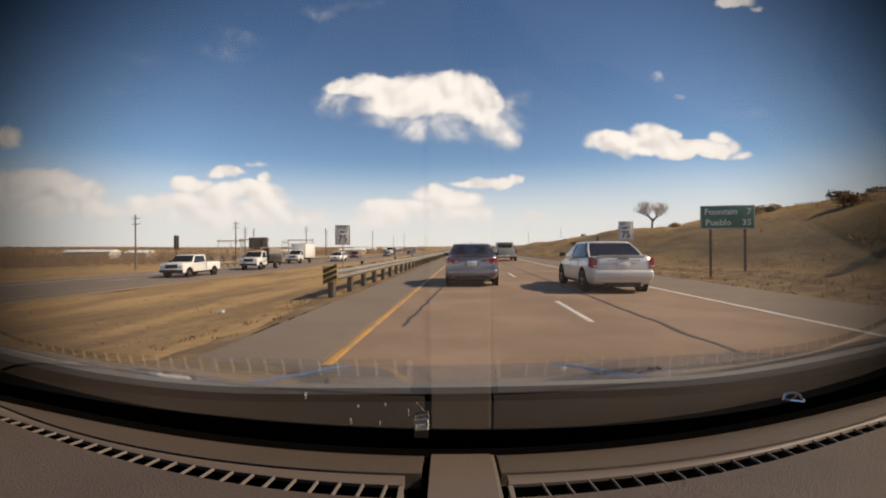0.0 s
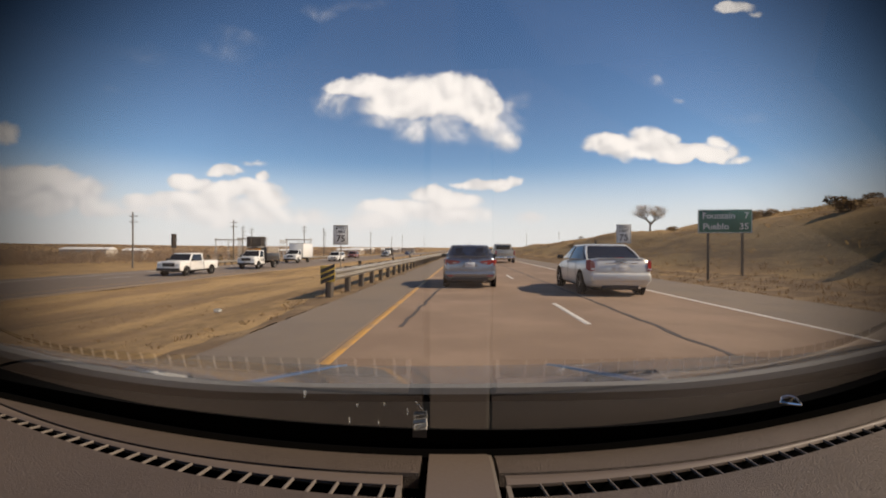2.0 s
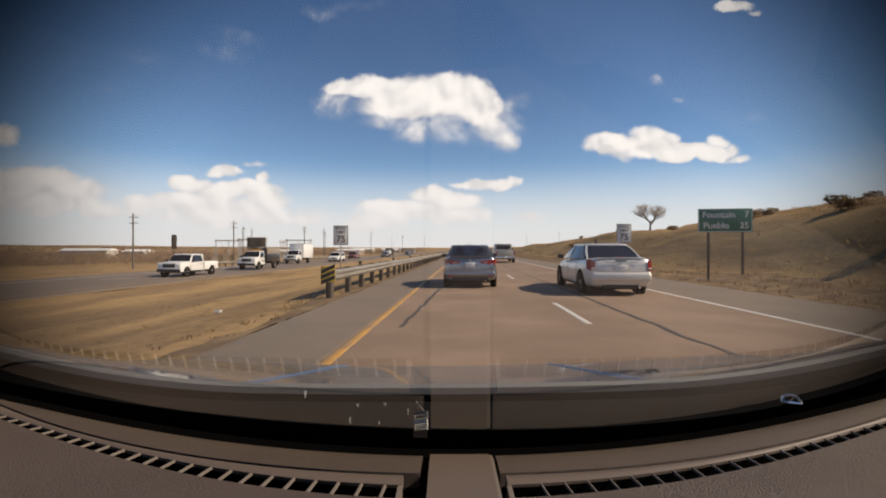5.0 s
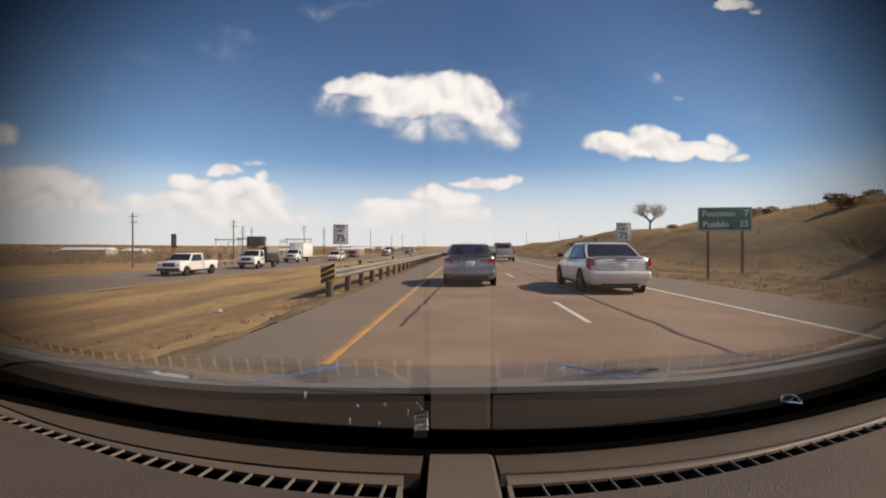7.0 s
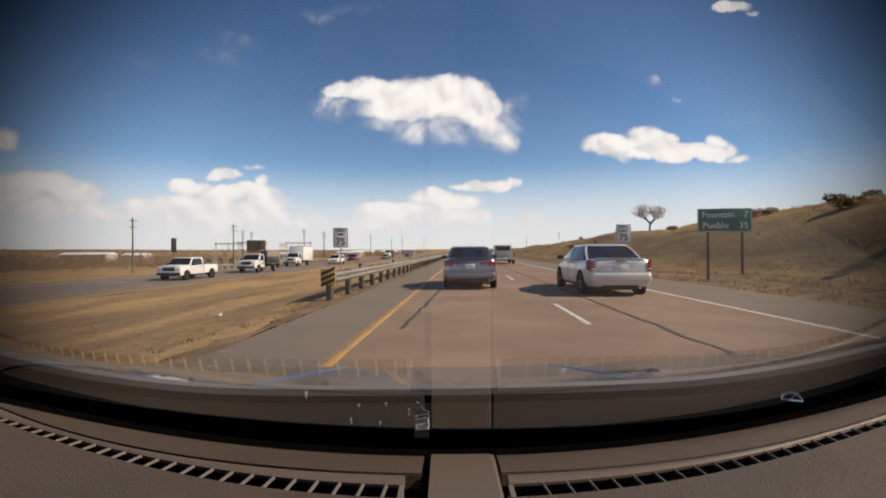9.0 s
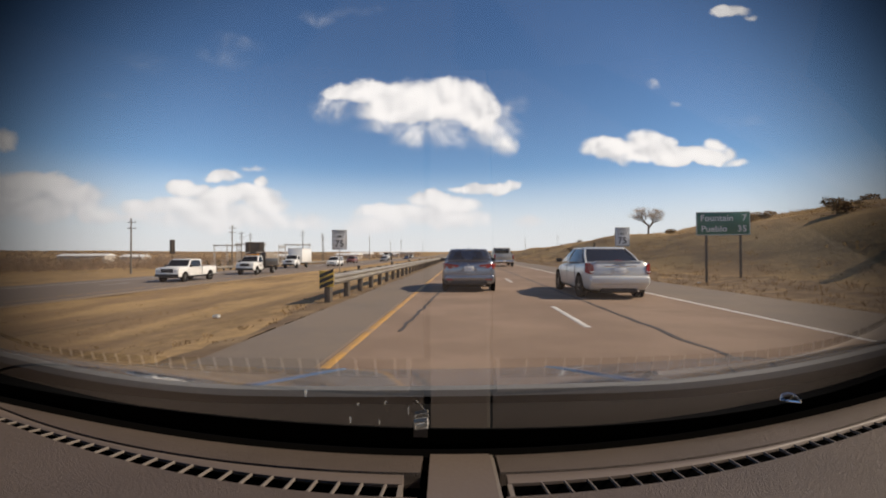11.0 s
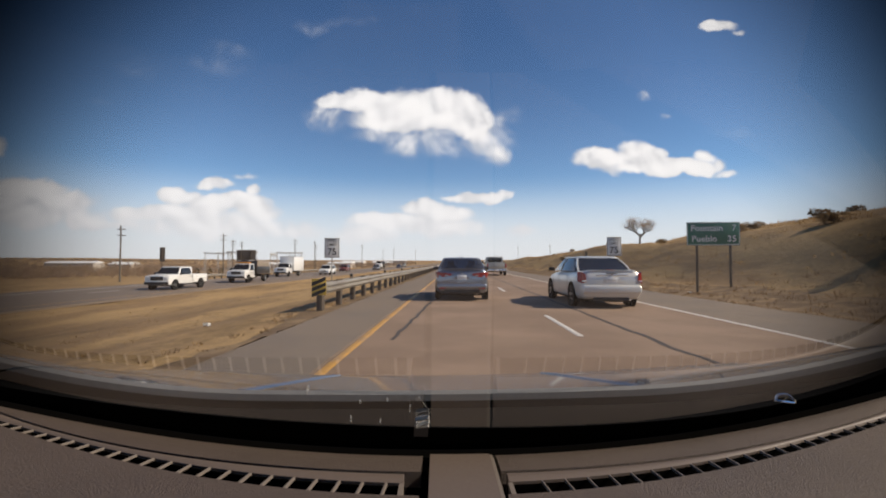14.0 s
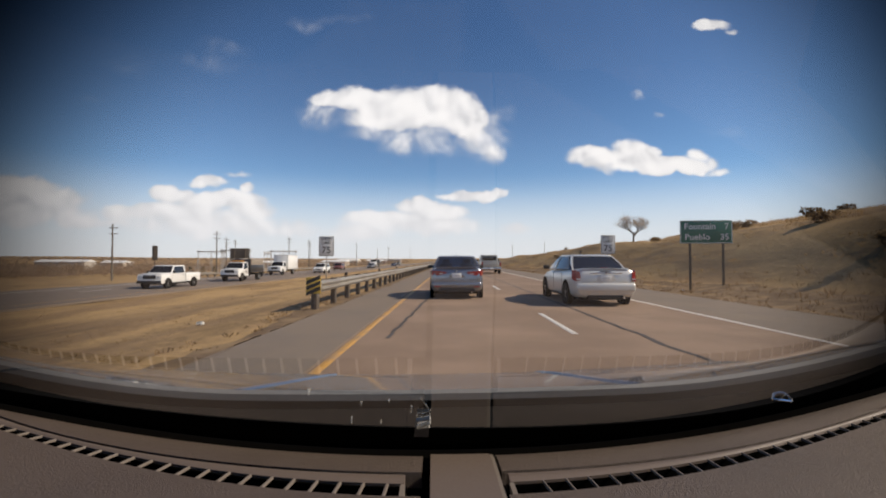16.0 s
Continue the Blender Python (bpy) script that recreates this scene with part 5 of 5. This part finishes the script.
def conifer(at, high):
    tree = thing("conifer", at, 0, "small dark clipped conifer beside the opposite carriageway", "tree", "row of small conifers")
    part("trunk", rod((0, 0, -0.1), (0, 0, high * 0.5), 0.06, 0.03, 7), BARK, tree)
    soup = Soup()
    for _ in range(260):
        up = random.random()
        a, r = random.uniform(0, 6.283), 0.42 * high * (1.0 - up) ** 0.7 * random.uniform(0.4, 1.0)
        p = (r * math.cos(a), r * math.sin(a), high * (0.08 + 0.9 * up))
        soup.spear(p, (p[0] + 0.18 * math.cos(a), p[1] + 0.18 * math.sin(a), p[2] + 0.1), 0.05)
    soup.done("foliage", EVERGREEN, tree)
    return tree


first_conifer = conifer((-38.0, 62.0, land(-38.0, 62.0)), 1.5)
for k in range(1, 8):
    y = 62.0 + 3.4 * k
    copy_thing(first_conifer, pose(-38.0, y, land(-38.0, y), 0, 0, 47 * k))


# ---- roadside signs ----
SIGN_WHITE = paint("white_sign_sheet", (0.72, 0.72, 0.70), 0.45, grain=30, vary=0.1, patch=3)
SIGN_GREEN = paint("green_sign_sheet", (0.012, 0.13, 0.085), 0.4, grain=30, vary=0.12, patch=2)
SIGN_BACK = paint("dull_sign_back", (0.09, 0.075, 0.06), 0.7, grain=12, vary=0.35, patch=1.5)
INK = paint("black_sign_ink", (0.015, 0.015, 0.015), 0.5, grain=30, vary=0.1)


def words(text, size, at, material, parent, wide=1.0):
    """Raised letters that face -y, centred at a place."""
    data = bpy.data.curves.new("lettering", "FONT")
    data.body, data.size, data.extrude, data.align_x, data.align_y = text, size, 0.003, "CENTER", "CENTER"
    data.resolution_u = 3
    data.offset = size * 0.012
    holder = new("lettering", data)
    mesh = bpy.data.meshes.new_from_object(holder.evaluated_get(bpy.context.evaluated_depsgraph_get()))
    bpy.data.objects.remove(holder)
    mesh.materials.append(material)
    ob = new("lettering", mesh)
    ob.parent = parent
    ob.matrix_basis = pose(*at, 90, 0, 0) @ Matrix.Diagonal((wide, 1, 1, 1))
    return ob


def speed_sign(at, turn, lift=2.1):
    sign = thing("speed_limit_sign", at, turn, "white rectangular speed limit sign on a steel post", "road sign", "speed limit signs")
    part("post", block((0.06, 0.05, lift + 1.5), (0, 0.04, (lift + 1.5) / 2 - 0.3), 0.006), STEEL, sign)
    board = part("board", block((0.92, 0.012, 1.22), (0, 0, lift + 0.61), 0.004), SIGN_WHITE, sign)
    edge = bmesh.new()
    for x, z, w, h in ((0, 0.57, 0.86, 0.02), (0, -0.57, 0.86, 0.02), (-0.42, 0, 0.02, 1.14), (0.42, 0, 0.02, 1.14)):
        block((w, 0.004, h), (x, -0.009, lift + 0.61 + z), bm=edge)
    part("border", edge, INK, sign, smooth=False)
    words("SPEED", 0.25, (0, -0.008, lift + 1.04), INK, sign)
    words("LIMIT", 0.25, (0, -0.008, lift + 0.80), INK, sign)
    words("75", 0.58, (0, -0.008, lift + 0.36), INK, sign)
    return sign


speed_sign((-7.6, 27.5, land(-7.6, 27.5)), 4, 2.0)
speed_sign((10.2, 29.5, land(10.2, 29.5)), -3, 1.9)

guide = thing("guide_sign", (11.35, 20.3, land(11.35, 20.3) + 0.40), -8, "green distance sign with white lettering on two posts", "road sign")
for x in (-0.85, 0.95):
    part("post", block((0.12, 0.10, 5.2), (x, 0.09, 0.8), 0.01), POST, guide)
panel = part("board", block((2.85, 0.03, 1.35), (0, 0, 2.75), 0.01), SIGN_GREEN, guide)
edge = bmesh.new()
for x, z, w, h in ((0, 0.64, 2.78, 0.03), (0, -0.64, 2.78, 0.03), (-1.39, 0, 0.03, 1.3), (1.39, 0, 0.03, 1.3)):
    block((w, 0.005, h), (x, -0.018, 2.75 + z), bm=edge)
part("border", edge, SIGN_WHITE, guide, smooth=False)
words("Fountain", 0.50, (-0.33, -0.017, 3.06), SIGN_WHITE, guide)
words("7", 0.50, (1.12, -0.017, 3.06), SIGN_WHITE, guide)
words("Pueblo", 0.50, (-0.47, -0.017, 2.44), SIGN_WHITE, guide)
words("35", 0.50, (1.0, -0.017, 2.44), SIGN_WHITE, guide)
guide.scale = (0.76, 0.76, 0.76)


def back_of_sign(name, at, w, h, lift, legs, label):
    sign = thing(name, at, 6, label, "road sign")
    for x in ([-w * 0.28, w * 0.28] if legs == 2 else [0.0]):
        part("post", block((0.16, 0.14, lift + h + 0.4), (x, -0.10, (lift + h) / 2 - 0.2), 0.01), POST, sign)
    part("board", block((w, 0.05, h), (0, 0, lift + h / 2), 0.01), SIGN_BACK, sign)
    for k in range(3):
        part("rail", block((w * 0.96, 0.05, 0.06), (0, -0.05, lift + h * (0.2 + 0.3 * k)), 0.008), SIGN_BACK, sign)
    return sign


back_of_sign("sign_back", (-38.5, 82.0, land(-38.5, 82)), 3.4, 2.2, 2.6, 2, "dark back of a large sign on two posts")
back_of_sign("sign_back", (-74.0, 112.0, land(-74, 112)), 1.3, 3.6, 4.0, 1, "tall narrow dark sign above the trees")
post = thing("marker_post", (12.0, 42.0, land(12.0, 42.0)), 0, "dark upright marker post on the slope", "post")
part("shaft", block((0.16, 0.12, 2.2), (0, 0, 0.9), 0.02), POST, post)
part("cap", block((0.2, 0.16, 0.06), (0, 0, 2.02), 0.01), BLACK, post)

# ---- power line, substation, far buildings ----
POLE = paint("weathered_pole", (0.13, 0.11, 0.09), 0.9, grain=10, vary=0.3, patch=0.8)
LATTICE = paint("pale_steel_lattice", (0.42, 0.41, 0.39), 0.6, metal=0.3, grain=10, vary=0.2, patch=0.8)


def utility_pole(at, high):
    pole = thing("utility_pole", at, random.uniform(-15, 15), "tall weathered wooden utility pole with crossarms", "utility pole", "power line")
    part("shaft", rod((0, 0, -0.3), (0, 0, high), 0.14, 0.09, 9), POLE, pole)
    for k in range(2):
        part("crossarm", block((1.5, 0.08, 0.09), (0, 0.1, high - 0.6 - 0.9 * k), 0.01), POLE, pole)
        for x in (-0.65, -0.3, 0.3, 0.65):
            part("insulator", rod((x, 0.1, high - 0.56 - 0.9 * k), (x, 0.1, high - 0.40 - 0.9 * k), 0.05, 0.03, 6), LATTICE, pole)
    return pole


random.seed(3)
for x, y, high in ((-50, 66, 8.5), (-48, 92, 9), (-60, 120, 10), (-46, 128, 9.5), (-72, 150, 11), (-52, 165, 11), (-64, 205, 12), (-48, 230, 12), (-90, 180, 11), (-40, 290, 12), (-55, 340, 13), (-34, 380, 13), (45, 330, 12), (62, 300, 12)):
    utility_pole((x, y, land(x, y)), high)


def gantry(at, turn):
    frame_thing = thing("substation_gantry", at, turn, "pale steel substation gantry", "gantry", "substation")
    for x in (-4, 0, 4):
        for dx in (-0.3, 0.3):
            part("leg", rod((x + dx, 0, -0.2), (x + dx * 0.4, 0, 7.5), 0.09, 0.07, 6), LATTICE, frame_thing)
        for k in range(5):
            part("brace", rod((x - 0.28 + 0.03 * k, 0, 1.4 * k + 0.2), (x + 0.26 - 0.03 * k, 0, 1.4 * k + 1.5), 0.04, sides=5), LATTICE, frame_thing)
    part("beam", block((9.0, 0.3, 0.35), (0, 0, 7.0), 0.02), LATTICE, frame_thing)
    for x in (-3, -2, -1, 1, 2, 3):
        part("insulator", rod((x, 0, 6.85), (x, 0, 6.0), 0.07, sides=6), LATTICE, frame_thing)
    return frame_thing


first_gantry = gantry((-66, 138, land(-66, 138)), 12)
for x, y, a in ((-80, 150, 12), (-58, 156, 15), (-70, 172, 95)):
    copy_thing(first_gantry, pose(x, y, land(x, y), 0, 0, a))
fence_posts = thing("fence", (-58, 118, land(-58, 118)), 0, "pale chain-link fence posts round the substation", "fence")
for k in range(14):
    part("post", rod((-1.8 * k, 0.5 * k, -1.2), (-1.8 * k, 0.5 * k, 2.0), 0.06, sides=6), LATTICE, fence_posts)
part("rail", rod((0, 0, 1.9), (-23.4, 6.5, 1.9), 0.04, sides=6), LATTICE, fence_posts)
part("rail", rod((0, 0, 0.9), (-23.4, 6.5, 0.9), 0.03, sides=6), LATTICE, fence_posts)

ROOF_WHITE = paint("white_metal_roof", (0.78, 0.77, 0.74), 0.5, grain=4, vary=0.15, patch=0.5)
WALL_TAN = paint("pale_stucco", (0.45, 0.40, 0.34), 0.9, grain=4, vary=0.2, patch=0.5)


def shed(at, turn, size, label, windows=4):
    house = thing("warehouse", at, turn, label, "building", "far buildings")
    w, d, h = size
    part("wall", block((w, d, h), (0, 0, h / 2 - 0.3), 0.05), WALL_TAN, house)
    part("roof", prism([(-d / 2 - 0.4, h - 0.35), (d / 2 + 0.4, h - 0.35), (0, h + 0.9)], w / 2 + 0.4), ROOF_WHITE, house, "white metal roof", smooth=False)
    for k in range(windows):
        x = -w / 2 + w * (k + 0.5) / windows
        pane_frame = part("window", block((1.5, 0.12, 1.2), (x, -d / 2 - 0.02, h * 0.5), 0.02), LATTICE, house)
        part("pane", block((1.3, 0.05, 1.0), (x, -d / 2 - 0.075, h * 0.5), 0.01), WINDOW, pane_frame)
    return house


def on_land(x, y, lift=0.0):
    return (x, y, land(x, y) + lift)


shed(on_land(-205, 238), 8, (24, 10, 5.5), "long white-roofed warehouse beyond the trees", 6)
shed(on_land(-176, 236), 5, (11, 9, 5.0), "small white-roofed warehouse beyond the trees", 3)
shed(on_land(-120, 300), 10, (16, 9, 4.2), "low pale building among the far trees", 4)
shed(on_land(-95, 420), -6, (20, 10, 5), "low pale building among the far trees", 5)
shed(on_land(-70, 520), 4, (26, 12, 6), "low pale building far off", 6)

shed(on_land(-96, 260), 20, (14, 8, 3.6), "low white-roofed building beyond the substation", 4)
shed(on_land(-84, 330), -10, (18, 9, 3.8), "low white-roofed building beyond the substation", 5)
shed(on_land(-62, 380), 6, (16, 9, 3.8), "low white-roofed building beyond the substation", 4)

# ---- wear on the road ----
TAR = paint("black_tar", (0.06, 0.048, 0.04), 0.7, grain=40, vary=0.3, patch=2)


def tar_line(points, width, name="tar_seam"):
    """A thin wandering strip of sealing tar."""
    left, right = [], []
    for i, (x, y) in enumerate(points):
        w = width * (0.55 + 0.45 * noise.noise((y * 1.7, x, 2.0)) + 0.4)
        left.append((x - w / 2, y, 0.004))
        right.append((x + w / 2, y, 0.004))
    bm = loft([[(a[0], a[1], -0.002), a, b, (b[0], b[1], -0.002)] for a, b in zip(left, right)])
    return part(name, bm, TAR, road)


def wander(x0, x1, y0, y1, n, amount, seed):
    return [(x0 + (x1 - x0) * k / n + amount * noise.noise((k * 0.35, seed, 0)), y0 + (y1 - y0) * k / n) for k in range(n + 1)]


tar_line(wander(3.25, 3.1, 5.5, 46, 120, 0.10, 1.0), 0.10)
tar_line(wander(-1.05, -0.78, 7.4, 15.5, 40, 0.07, 4.0), 0.08)
tar_line(wander(-0.9, -0.5, 24, 40, 30, 0.14, 6.0), 0.07)
# cracks across the lane
for y in (29.0,):
    bm = loft([[(x, y + 0.05 * noise.noise((x * 2, y, 0)) - 0.012, 0.0045), (x, y + 0.05 * noise.noise((x * 2, y, 0)) + 0.012, 0.0045)] for x in steps(-1.4, 2.0, 24)], closed=False)
    part("crack", bm, TAR, road)

# litter by the slope
LITTER = paint("pale_litter", (0.7, 0.68, 0.63), 0.7, grain=20, vary=0.2)
random.seed(17)
for x, y in ((10.4, 20.5), (11.5, 33.0), (-6.4, 11.5), (-5.2, 17.0)):
    scrap = block((0.15, 0.11, 0.07), (0, 0, 0.04), 0.02)
    for v in scrap.verts:
        v.co += Vector((random.uniform(-0.03, 0.03), random.uniform(-0.03, 0.03), random.uniform(-0.02, 0.03)))
    ob = part("litter", scrap, LITTER)
    ob.matrix_basis = pose(x, y, land(x, y) + 0.01, 0, 0, random.uniform(0, 180))
    tagged(ob, "crumpled pale scrap of litter in the grass", "litter", "litter")

# ---- small things on the dashboard ----
WORN_WHITE = paint("worn_white_vinyl", (0.30, 0.295, 0.28), 0.6, grain=300, vary=0.4, patch=60)
GREY_VINYL = paint("worn_grey_vinyl", (0.05, 0.05, 0.052), 0.7, grain=400, vary=0.5, patch=120)
sticker = film_patch([(-0.0272, 0.105), (-0.0159, 0.1106), (-0.0167, 0.0883), (-0.0279, 0.084)], FILM, "sticker", carrier, "small worn pale sticker on the windscreen", 0.001)
film_patch([(-0.0295, 0.0821), (-0.0168, 0.0829), (-0.018, 0.0497), (-0.0313, 0.0508)], GREY_VINYL, "torn_end", sticker, "grey torn lower end", 0.0012)
for (x0, u0), (x1, u1) in (((-0.0272, 0.105), (-0.0159, 0.1106)), ((-0.0279, 0.084), (-0.0167, 0.0883)), ((-0.0275, 0.0835), (-0.0159, 0.100)), ((-0.0272, 0.105), (-0.0279, 0.084))):
    film_patch([(x0 - 0.0004, u0 + 0.001), (x1 - 0.0004, u1 + 0.001), (x1 + 0.0004, u1 - 0.001), (x0 + 0.0004, u0 - 0.001)], WORN_WHITE, "curled_edge", sticker, "white curled edge", 0.0022)
ring_bm = bmesh.new()
path = [(-0.011, 0.004), (-0.009, 0.012), (-0.003, 0.0135), (0.004, 0.0115), (0.010, 0.005), (0.011, 0.001)]
hx, hy, hz = screen_point(0.381, 0.036)
hy -= 0.012
for (a, b), (a2, b2) in zip(path, path[1:] + path[:1]):
    rod((hx + a, hy + 0.004, hz + 0.004 + b * 0.8), (hx + a2, hy + 0.004, hz + 0.004 + b2 * 0.8), 0.0013, sides=8, bm=ring_bm)
part("metal_loop", ring_bm, CHROME, carrier, "small steel loop at the foot of the windscreen")
